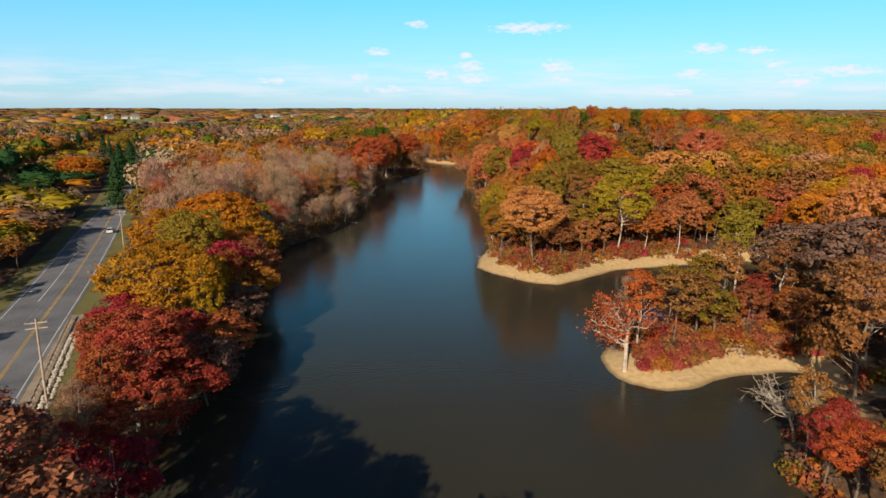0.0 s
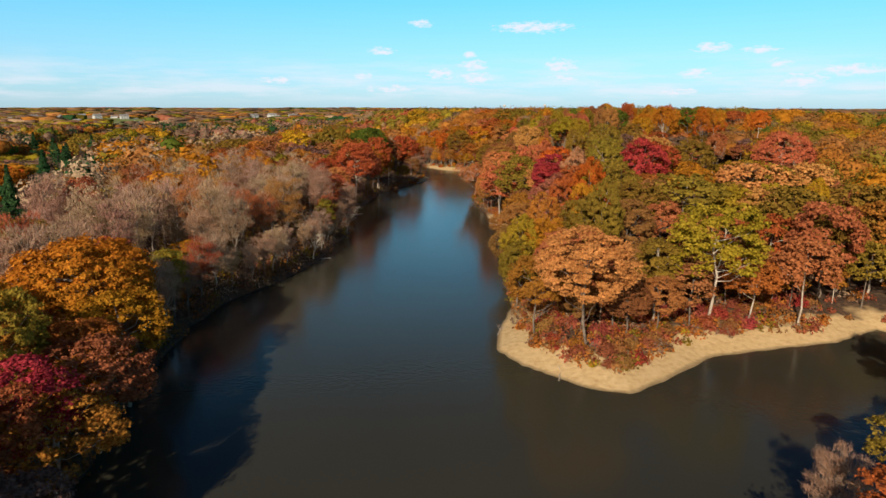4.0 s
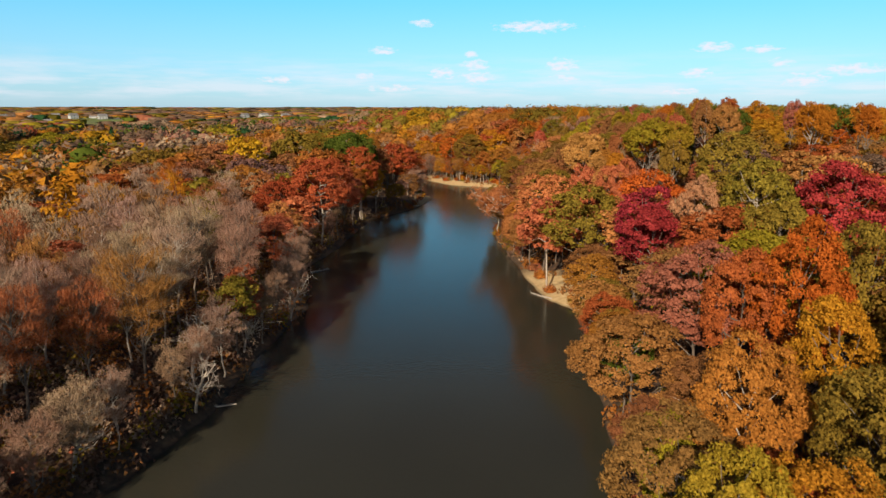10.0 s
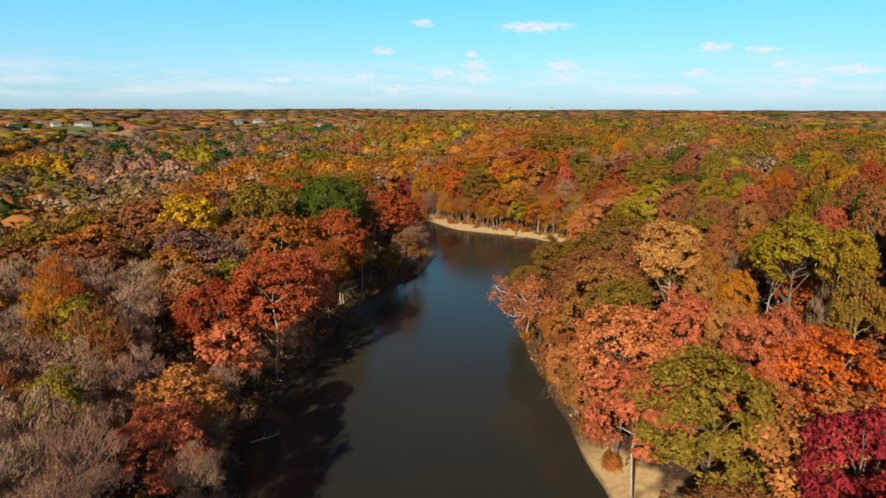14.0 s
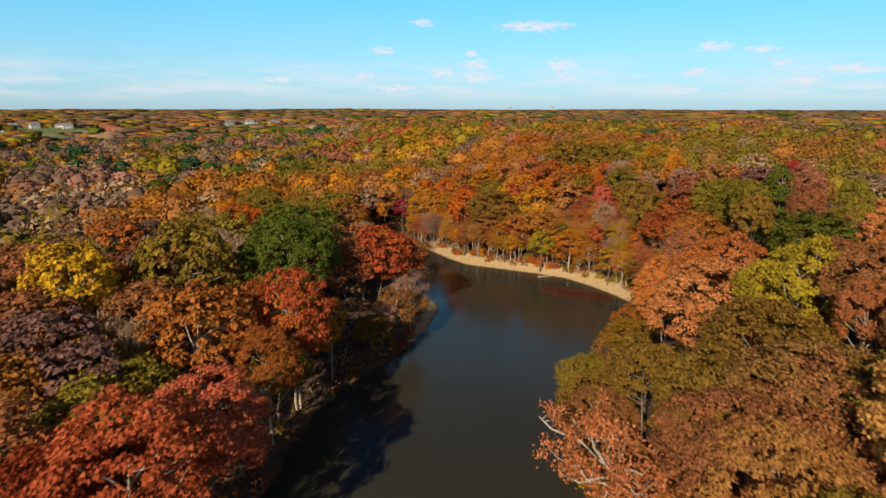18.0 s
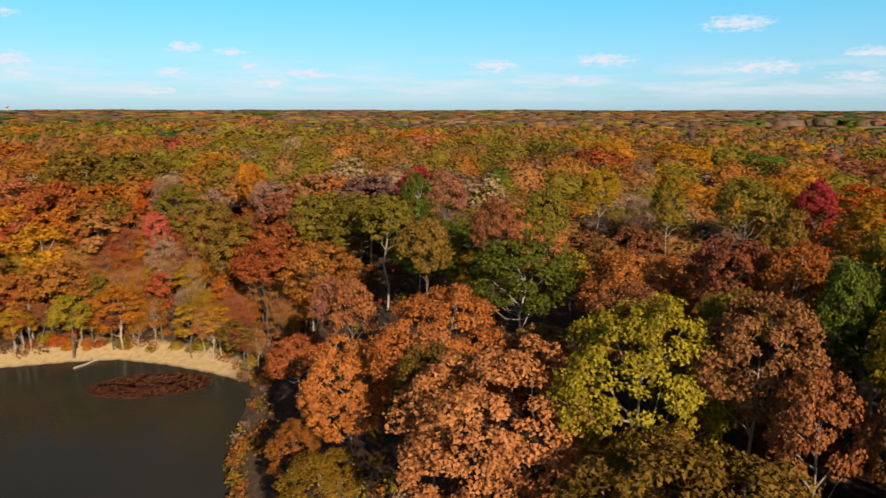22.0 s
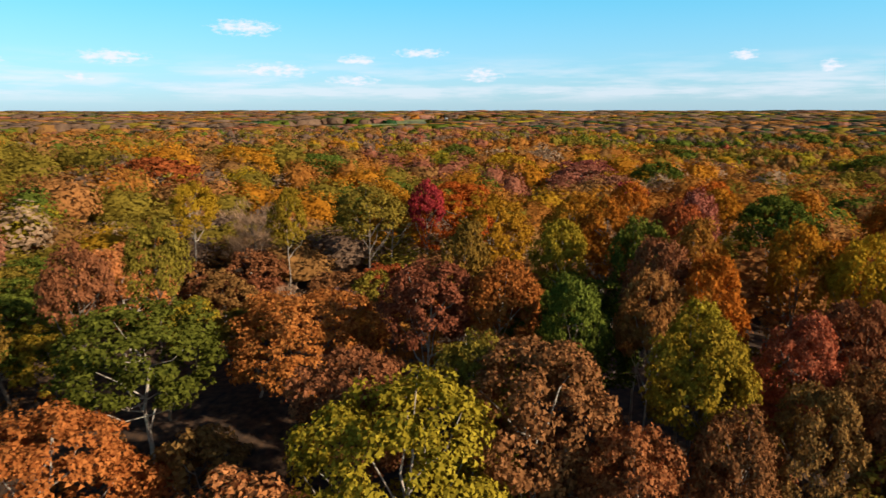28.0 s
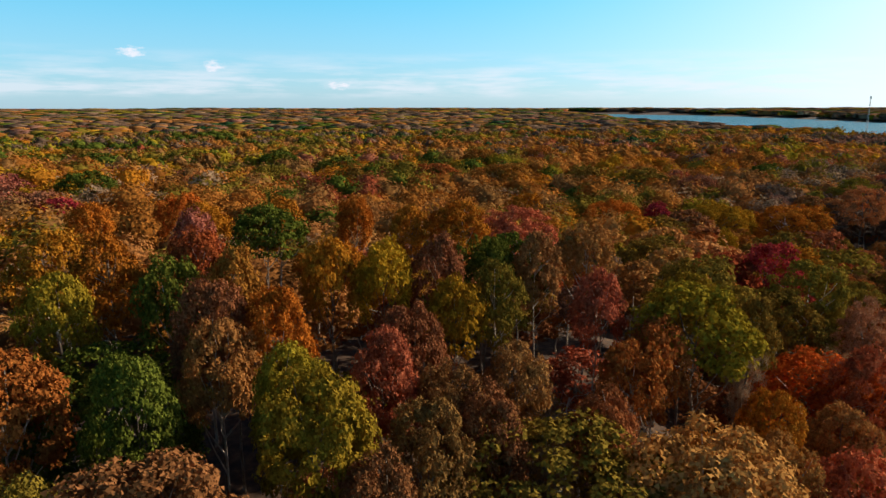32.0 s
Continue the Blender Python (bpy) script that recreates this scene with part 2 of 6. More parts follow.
LEAF = {
    "rust": leafy("rust_leaves", (0.27, 0.08, 0.018), (0.45, 0.145, 0.033)),
    "orange": leafy("orange_leaves", (0.36, 0.11, 0.012), (0.56, 0.19, 0.022)),
    "tan": leafy("tan_leaves", (0.36, 0.145, 0.042), (0.56, 0.24, 0.076)),
    "salmon": leafy("salmon_leaves", (0.39, 0.115, 0.042), (0.585, 0.195, 0.073)),
    "crimson": leafy("crimson_leaves", (0.23, 0.037, 0.022), (0.46, 0.09, 0.052)),
    "mauve": leafy("mauve_leaves", (0.24, 0.095, 0.07), (0.38, 0.17, 0.125)),
    "brown": leafy("brown_leaves", (0.205, 0.084, 0.029), (0.365, 0.15, 0.053)),
    "olive": leafy("olive_leaves", (0.16, 0.102, 0.016), (0.30, 0.188, 0.028)),
    "green": leafy("green_leaves", (0.068, 0.08, 0.011), (0.15, 0.165, 0.023)),
    "yellow": leafy("yellow_leaves", (0.36, 0.205, 0.012), (0.58, 0.335, 0.021)),
    "lime": leafy("yellow_green_leaves", (0.215, 0.14, 0.012), (0.38, 0.25, 0.026)),
    "grey": leafy("bare_twigs", (0.31, 0.19, 0.118), (0.5, 0.325, 0.21)),
    "twig": leafy("brown_twigs", (0.27, 0.15, 0.088), (0.45, 0.275, 0.175)),
    "peach": leafy("peach_leaves", (0.37, 0.175, 0.075), (0.60, 0.315, 0.15)),
    "amber": leafy("amber_leaves", (0.31, 0.135, 0.012), (0.5, 0.23, 0.02)),
    "russet": leafy("russet_leaves", (0.28, 0.095, 0.031), (0.45, 0.165, 0.06)),
    "rose": leafy("rose_leaves", (0.25, 0.07, 0.045), (0.41, 0.13, 0.085)),
    "flame": leafy("flame_leaves", (0.37, 0.115, 0.027), (0.56, 0.2, 0.048)),
    "pine": leafy("pine_needles", (0.023, 0.054, 0.019), (0.047, 0.095, 0.033)),
    # A leaf brown near the lake; on far crowns it stands in for haze.
    "dusk": leafy("dusky_haze_brown_leaves", (0.135, 0.074, 0.05), (0.235, 0.135, 0.092)),
    "shrub": leafy("red_shrub_leaves", (0.23, 0.058, 0.034), (0.4, 0.108, 0.06)),
}
BARK = mottled("grey_bark", [(0.06, 0.042, 0.03), (0.17, 0.125, 0.09), (0.30, 0.24, 0.185)], 0.8, bump=0.6)
PALE_BARK = mottled("pale_bark", [(0.24, 0.17, 0.12), (0.46, 0.37, 0.28), (0.62, 0.54, 0.44)], 0.8, bump=0.5)
ASPHALT = mottled("asphalt", [(0.10, 0.10, 0.105), (0.17, 0.17, 0.178), (0.24, 0.24, 0.245)], 0.15, rough=0.85, fine=30)
WHITE_PAINT = mottled("road_white", [(0.45, 0.45, 0.43), (0.75, 0.75, 0.72)], 0.5)
YELLOW_PAINT = mottled("road_yellow", [(0.5, 0.28, 0.02), (0.75, 0.45, 0.04)], 0.5)
GRASS = mottled("verge_grass", [(0.09, 0.08, 0.02), (0.16, 0.15, 0.035), (0.24, 0.17, 0.06)], 0.1, bump=0.6, fine=25)
MEADOW = mottled("meadow", [(0.10, 0.13, 0.03), (0.20, 0.22, 0.05), (0.34, 0.28, 0.10)], 0.006, bump=0.2, fine=12)
GRAVEL = mottled("gravel", [(0.20, 0.14, 0.09), (0.36, 0.27, 0.18), (0.46, 0.36, 0.26)], 0.3, fine=20)
WOOD_POLE = mottled("weathered_pole", [(0.22, 0.16, 0.11), (0.40, 0.31, 0.23), (0.52, 0.43, 0.34)], 0.8)
STEEL = mottled("galvanised_steel", [(0.35, 0.34, 0.32), (0.55, 0.54, 0.51)], 0.6, rough=0.5, metal=0.6)


def water_material():
    m, n, l, b = material("lake_water", 0.15)
    b.inputs["Base Color"].default_value = (0.022, 0.020, 0.010, 1)
    b.inputs["IOR"].default_value = 1.33
    big = noise_tex(n, l, 0.02, 3)
    r = ramp(n, [(0.3, (0.038, 0.036, 0.024)), (0.7, (0.05, 0.047, 0.031))])
    l.new(big.outputs["Fac"], r.inputs[0])
    l.new(r.outputs[0], b.inputs["Base Color"])
    wave = noise_tex(n, l, 1.3, 3)
    bp = n.new("ShaderNodeBump")
    bp.inputs["Strength"].default_value, bp.inputs["Distance"].default_value = 0.22, 0.12
    l.new(wave.outputs["Fac"], bp.inputs["Height"])
    l.new(bp.outputs[0], b.inputs["Normal"])
    return m


WATER = water_material()


def ground_material():
    m, n, l, b = material("ground", 0.95)
    geo = n.new("ShaderNodeNewGeometry")
    sp = n.new("ShaderNodeSeparateXYZ")
    l.new(geo.outputs["Position"], sp.inputs[0])
    big, fine = noise_tex(n, l, 0.22, 5), noise_tex(n, l, 1.1, 6)
    sand = ramp(n, [(0.25, (0.48, 0.30, 0.125)), (0.5, (0.60, 0.41, 0.19)), (0.8, (0.70, 0.50, 0.26))])
    l.new(fine.outputs["Fac"], sand.inputs[0])
    litter = ramp(n, [(0.3, (0.03, 0.017, 0.009)), (0.5, (0.075, 0.038, 0.018)), (0.72, (0.15, 0.078, 0.034))])
    l.new(fine.outputs["Fac"], litter.inputs[0])
    h = n.new("ShaderNodeMath")
    h.operation = "MULTIPLY_ADD"
    h.inputs[1].default_value = 3.4
    l.new(big.outputs["Fac"], h.inputs[0])
    neg = n.new("ShaderNodeMath")
    neg.operation = "MULTIPLY"
    neg.inputs[1].default_value = -1.0
    l.new(sp.outputs[2], neg.inputs[0])
    l.new(neg.outputs[0], h.inputs[2])
    edge = n.new("ShaderNodeMapRange")
    edge.inputs["From Min"].default_value, edge.inputs["From Max"].default_value = -0.5, 0.2
    l.new(h.outputs[0], edge.inputs["Value"])
    shore = n.new("ShaderNodeAttribute")
    shore.attribute_name = "open_shore"
    both = n.new("ShaderNodeMath")
    both.operation = "MULTIPLY"
    l.new(edge.outputs[0], both.inputs[0])
    l.new(shore.outputs["Fac"], both.inputs[1])
    mix = n.new("ShaderNodeMix")
    mix.data_type = "RGBA"
    l.new(both.outputs[0], mix.inputs["Factor"])
    l.new(litter.outputs[0], mix.inputs[6])
    l.new(sand.outputs[0], mix.inputs[7])
    wet = n.new("ShaderNodeMapRange")
    wet.inputs["From Min"].default_value, wet.inputs["From Max"].default_value = 0.02, 0.16
    wet.inputs["To Min"].default_value, wet.inputs["To Max"].default_value = 0.45, 1.0
    l.new(sp.outputs[2], wet.inputs["Value"])
    mul = n.new("ShaderNodeMix")
    mul.data_type, mul.blend_type = "RGBA", "MULTIPLY"
    mul.inputs["Factor"].default_value = 1.0
    l.new(mix.outputs[2], mul.inputs[6])
    l.new(wet.outputs[0], mul.inputs[7])
    l.new(mul.outputs[2], b.inputs["Base Color"])
    bp = n.new("ShaderNodeBump")
    bp.inputs["Strength"].default_value, bp.inputs["Distance"].default_value = 0.5, 0.25
    l.new(fine.outputs["Fac"], bp.inputs["Height"])
    l.new(bp.outputs[0], b.inputs["Normal"])
    return m


GROUND = ground_material()

# ---- the lie of the land ----
EAST_SHORE = [(36, -90), (40, 20), (39, 60), (38.4, 66), (43.4, 74), (54, 87), (57, 93.2), (53, 93.8), (47, 92.6), (42.6, 91.4), (37, 87.5), (32.3, 86.5),
              (27.4, 89.4), (25.5, 93.6), (25.6, 100), (28.5, 105), (36, 112), (50, 121), (68, 135), (84, 150), (84, 165), (79, 172), (68, 165.2),
              (57, 162.3), (43.6, 158.2), (33.7, 149.4), (26.6, 144.1), (20.5, 146.1), (11.8, 154.8), (8.7, 161), (9.6, 170), (13.6, 185), (14, 200), (16.3, 209),
              (19.8, 242), (22.3, 262), (23, 269), (17.7, 277), (16, 290), (14.9, 309), (13.1, 330), (11.8, 348)]
NORTH_WEST_SHORE = [(15.5, 370), (20.4, 384), (23, 394), (28.3, 405), (37, 419), (44.5, 430), (40.5, 440.3), (35.6, 450.3), (29.5, 459.5), (21.9, 464.8), (10.8, 470.8),
                    (-0.9, 477), (-7, 486), (-13.5, 499), (-22, 508), (-34, 506), (-31, 482), (-22, 457), (-14, 442), (-9.2, 430), (-9.2, 426), (-11.6, 413), (-15, 402),
                    (-19.5, 391), (-30, 373), (-31.8, 350), (-34.2, 320), (-38, 301), (-34, 287), (-30.5, 270), (-32.6, 247), (-33, 226), (-38, 205), (-45, 189),
                    (-47, 172), (-45, 152), (-41, 130), (-37, 106), (-34.5, 87), (-35, 76), (-36, 60), (-31, 48), (-22, 36), (-5, 31), (-3, -90)]
SHORE = np.array(EAST_SHORE + NORTH_WEST_SHORE)


def shore_distance(p):
    """Metres from the waterline, more than 0 on land."""
    p = np.asarray(p, float).reshape(-1, 2)
    a, b = SHORE, np.roll(SHORE, -1, 0)
    best, inside = np.full(len(p), 1e9), np.zeros(len(p), bool)
    for q, r in zip(a, b):
        e = r - q
        t = np.clip(((p - q) @ e) / (e @ e), 0, 1)
        best = np.minimum(best, np.hypot(*(p - q - t[:, None] * e).T))
        cross = (q[1] > p[:, 1]) != (r[1] > p[:, 1])
        with np.errstate(divide="ignore", invalid="ignore"):
            inside ^= cross & (p[:, 0] < (r[0] - q[0]) * (p[:, 1] - q[1]) / (r[1] - q[1]) + q[0])
    return np.where(inside, -best, best)


def step(a, b, v):
    u = np.clip((v - a) / (b - a), 0, 1)
    return u * u * (3 - 2 * u)


def road_bend(along):
    """How far the road's east edge swings to the left of its straight line."""
    return np.interp(along, [60, 107, 150, 200, 260, 400, 700, 1200], [0.8, -0.6, -2.2, -3.0, -2.6, 0.5, 6.0, 9.0])


def road_side(x, y):
    """Metres to the left of the road's east edge."""
    return -(0.9246 * (x + 22.6) + 0.3809 * y) - road_bend(0.9246 * y - 0.3809 * (x + 22.6))


def far_lake(x, y):
    """True where the broad lake lies to the south-east."""
    b, r = np.degrees(np.arctan2(x - 16, y - 348)), np.hypot(x - 16, y - 348)
    b = np.where(b < -90, b + 360, b)
    near = np.interp(b, [141, 144.5, 147, 153.5, 159, 165.5, 175, 190], [3200, 2400, 1800, 1300, 1080, 880, 700, 600])
    far = np.interp(b, [141, 144, 149, 153, 159, 165.5, 180], [4300, 4086, 4000, 3700, 3100, 2350, 1900])
    return (b > 141.5) & (b < 190) & (r > near) & (r < far)


def beach_width(x, y):
    """Metres of open shore: broad on the capes and at the lake's head, narrow under the trees."""
    capes = step(5, 12, x) * (np.exp(-((y - 92) / 14) ** 2) + np.exp(-((y - 155) / 20) ** 2) + 0.8 * np.exp(-((y - 283) / 12) ** 2))
    head = step(428, 445, y) * step(-16, -8, x)
    spit = 0.6 * np.exp(-(((y - 420) / 16) ** 2 + ((x + 11) / 7) ** 2))
    return 1.3 + 4.2 * np.minimum(1, capes + 0.6 * head + spit)


def ground_height(p):
    p = np.asarray(p, float).reshape(-1, 2)
    x, y = p.T
    d = shore_distance(p)
    wob = 0.6 * np.sin(x * 0.11 + 1.3 * np.sin(y * 0.07)) + 0.5 * np.sin(y * 0.13 + x * 0.05)
    upland = step(210, 300, y) * step(8, 72, x + 0.3 * np.maximum(0, y - 470)) * (1 - step(820, 1150, np.hypot(x, y - 200)))
    upland = upland * (1 - 0.5 * step(95, 190, x) * (1 - step(395, 470, y)))
    hill = 14.5 * upland + 2.5 * np.exp(-(((x - 45) / 45) ** 2 + ((y - 305) / 45) ** 2))
    bw = beach_width(x, y)
    land = 1.0 * step(0, bw, d) + (1.6 + 0.3 * wob) * step(bw * 0.8, bw + 7, d) + (1.2 + 0.5 * wob) * step(12, 45, d) + hill * step(2, 30, d)
    land = land * (1 - 0.5 * step(250, 500, np.abs(x))) + (2.8 * np.sin(x / 41 + 0.9 * np.sin(y / 63)) * np.sin(y / 47 + 0.7)) * step(95, 180, d)
    r = np.hypot(x, y - 200)
    land = land + 15 * step(1300, 4800, r) + 3 * step(900, 2500, r) * np.sin(x / 310 + 1.0) * np.sin(y / 270)
    land = land + 16 * np.exp(-(((x + 640) / 190) ** 2 + ((y - 1270) / 150) ** 2)) + 14 * np.exp(-(((x + 380) / 110) ** 2 + ((y - 1570) / 120) ** 2))
    rs = road_side(x, y)
    near_road = step(-14, -3, rs) * (1 - step(18, 30, rs))
    land = land * (1 - near_road) + (3.2 + 15 * step(1300, 4800, r)) * near_road
    return np.where(far_lake(x, y), -2.0, np.where(d > 0, np.maximum(land, np.minimum(0.02 * d, 0.2)), np.maximum(-3.0, 0.2 * d)))


def lines(lo, hi, pitch, reach):
    core = list(np.arange(lo, hi + 0.01, pitch))
    up, down, s = [hi], [lo], pitch
    while up[-1] < reach:
        s *= 1.08
        up.append(up[-1] + s)
        down.append(down[-1] - s)
    return np.array(sorted(down[1:]) + core + up[1:])


def make_mesh(name, verts, faces, mats, index=None, smooth=False):
    me = bpy.data.meshes.new(name)
    verts, faces = np.asarray(verts, np.float32), np.asarray(faces, np.int32)
    k = faces.shape[1]
    me.vertices.add(len(verts))
    me.vertices.foreach_set("co", verts.ravel())
    me.loops.add(faces.size)
    me.loops.foreach_set("vertex_index", faces.ravel())
    me.polygons.add(len(faces))
    me.polygons.foreach_set("loop_start", np.arange(0, faces.size, k, dtype=np.int32))
    for m in mats:
        me.materials.append(m)
    if index is not None:
        me.polygons.foreach_set("material_index", np.asarray(index, np.int32))
    if np.any(smooth):
        me.polygons.foreach_set("use_smooth", np.ones(len(faces), bool) & smooth)
    me.update()
    me.validate()
    return me


def grid(name, xs, ys, height, mat):
    gx, gy = np.meshgrid(xs, ys)
    p = np.stack([gx.ravel(), gy.ravel()], 1)
    v = np.column_stack([p, height(p)])
    i = np.arange((len(ys) - 1) * len(xs)).reshape(-1, len(xs))[:, :-1].ravel()
    f = np.stack([i, i + 1, i + 1 + len(xs), i + len(xs)], 1)
    return make_mesh(name, v, f, [mat], smooth=True)


ground = tagged(new("ground", grid("ground", lines(-60, 100, 1.6, 4900), lines(30, 520, 1.8, 4900), ground_height, GROUND)),
                "leaf-littered woodland ground with pale sandy lake shores", "ground", kind="structure")
spots = np.empty(len(ground.data.vertices) * 3, np.float32)
ground.data.vertices.foreach_get("co", spots)
spots = spots.reshape(-1, 3)
ground.data.attributes.new("open_shore", "FLOAT", "POINT").data.foreach_set("value", np.clip((beach_width(spots[:, 0], spots[:, 1]) - 1.3) / 1.6, 0.06, 1).astype(np.float32))
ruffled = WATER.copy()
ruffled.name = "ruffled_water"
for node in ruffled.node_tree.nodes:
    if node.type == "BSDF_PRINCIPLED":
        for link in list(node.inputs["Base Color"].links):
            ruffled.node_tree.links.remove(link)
        # The blue of the reflected sky is painted in as base colour.
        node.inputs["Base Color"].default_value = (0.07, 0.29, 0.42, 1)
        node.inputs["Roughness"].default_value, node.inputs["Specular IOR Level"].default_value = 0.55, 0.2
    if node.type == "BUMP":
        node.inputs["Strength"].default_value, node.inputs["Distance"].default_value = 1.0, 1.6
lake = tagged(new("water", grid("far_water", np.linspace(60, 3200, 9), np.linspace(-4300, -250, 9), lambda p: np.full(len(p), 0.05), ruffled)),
              "broad wind-ruffled lake on the horizon beyond the woods, reflected sky blue put into its colour", "water", kind="structure")
water = tagged(new("water", grid("water", np.linspace(-4800, 4800, 9), np.linspace(-4600, 4800, 9), lambda p: np.zeros(len(p)), WATER)),
               "calm dark greenish-brown lake water reflecting the blue sky", "water", kind="structure")

# ---- trees ----
rng = np.random.default_rng(7)


def quads(centres, normals, size, rng, long=1.0, jitter=0.35):
    """Small pointed leaves at the centres, each facing its normal."""
    n = len(centres)
    a = np.cross(normals, rng.normal(size=(n, 3)))
    a /= np.linalg.norm(a, axis=1)[:, None] + 1e-9
    b = np.cross(normals, a)
    b /= np.linalg.norm(b, axis=1)[:, None] + 1e-9
    s = (size * rng.uniform(1 - jitter, 1 + jitter, n))[:, None]
    v = np.stack([centres - a * s * 0.9, centres + a * s * 0.6 - b * s * 0.75, centres + a * s * 0.6 + b * s * 0.75], 1).reshape(-1, 3)
    return v, np.arange(3 * n).reshape(-1, 3)


CROWN = {"oak": (6.3, 6.0, 13.2, 14), "spread": (9.2, 5.6, 13.4, 24), "maple": (4.5, 7.4, 12.0, 11), "slender": (3.2, 6.9, 12.6, 9), "high": (4.6, 3.7, 16.0, 11)}


def clump_places(kind, n, rng):
    """Where the clumps of a crown of a tree 20 m high sit: over the outer faces of its rounded lobes."""
    out = []
    if kind == "bare":
        while len(out) < n:
            u = rng.normal(size=3)
            u /= np.linalg.norm(u)
            c = u * (4.2, 4.2, 6.2) * rng.uniform(0.45, 1.0) + (0, 0, 13.0)
            if c[2] > 6.0:
                out.append(c)
        return np.array(out)
    wide, tall, mid, lobes = CROWN[kind]
    centres, radii = [], []
    for k in range(lobes):
        up = 1 - 1.62 * (k + 0.5) / lobes
        turn = 2.4 * k + rng.uniform(-0.35, 0.35)
        flat = math.sqrt(max(0.0, 1 - up * up))
        u = np.array([flat * math.cos(turn), flat * math.sin(turn), up]) * rng.uniform(0.52, 0.74)
        centres.append(u * (wide, wide, tall) + (0, 0, mid))
        radii.append(rng.uniform(0.3, 0.44) * wide * (1.0 if kind != "spread" else 0.85) + 0.35)
    centres, radii = np.array(centres), np.array(radii)
    while len(out) < n:
        k = rng.choice(lobes, p=radii ** 2 / np.sum(radii ** 2))
        v = rng.normal(size=3)
        v /= np.linalg.norm(v)
        away = (centres[k] - (0, 0, mid - 1.5)) / (np.linalg.norm(centres[k] - (0, 0, mid - 1.5)) + 1e-9)
        c = centres[k] + v * radii[k] * rng.uniform(0.8, 1.0)
        buried = np.sum(np.linalg.norm((centres - c), axis=1) < radii * 0.75) > 0
        if v @ away > -0.1 and not buried and c[2] > 4.2:
            out.append(c)
    return np.array(out)


def tube(path, radii, sides):
    path, ring = np.asarray(path, float), []
    for k, (p, r) in enumerate(zip(path, radii)):
        d = path[min(k + 1, len(path) - 1)] - path[max(k - 1, 0)]
        d /= np.linalg.norm(d) + 1e-9
        a = np.cross(d, (0.31, 0.95, 0.05))
        a /= np.linalg.norm(a) + 1e-9
        b = np.cross(d, a)
        t = np.arange(sides) * 2 * math.pi / sides
        ring.append(p + r * (np.cos(t)[:, None] * a + np.sin(t)[:, None] * b))
    v = np.concatenate(ring)
    f = [(k * sides + j, k * sides + (j + 1) % sides, (k + 1) * sides + (j + 1) % sides, (k + 1) * sides + j) for k in range(len(path) - 1) for j in range(sides)]
    return v, np.array(f)


def join(parts):
    vs, fs, at = [], [], 0
    for v, f in parts:
        vs.append(v)
        fs.append(f + at)
        at += len(v)
    return np.concatenate(vs), np.concatenate(fs)


def bough(a, b, r0, r1, rng, sides, segs=4):
    t = np.linspace(0, 1, segs + 1)[:, None]
    p = a + (b - a) * t
    p[:, 2] += np.sin(t[:, 0] * math.pi) * -0.06 * np.linalg.norm(b - a)
    p[1:-1] += rng.normal(size=(segs - 1, 3)) * 0.05 * np.linalg.norm(b - a)
    return tube(p, r0 + (r1 - r0) * t[:, 0], sides)


def pine_meshes(seed, detail):
    """Trunk and tiered crown of a pine 20 m high."""
    rng = np.random.default_rng(seed)
    trunk = tube([(0, 0, -0.5), (0, 0, 8), (0, 0, 19.5)], [0.35, 0.22, 0.04], 6)
    n = {1: 1500, 2: 2600, 3: 4000}[detail]
    z = 2.5 + 17.3 * rng.random(n) ** 1.25
    r = (20.2 - z) * 0.235 * rng.uniform(0.35, 1.0, n) * (1 + 0.25 * np.sin(z * 3.1))
    a = rng.uniform(0, 2 * math.pi, n)
    c = np.column_stack([r * np.cos(a), r * np.sin(a), z - 0.22 * r])
    nr = np.column_stack([np.cos(a), np.sin(a), np.full(n, 0.9)]) + rng.normal(size=(n, 3)) * 0.4
    return trunk, quads(c, nr, np.full(n, 0.42), rng)


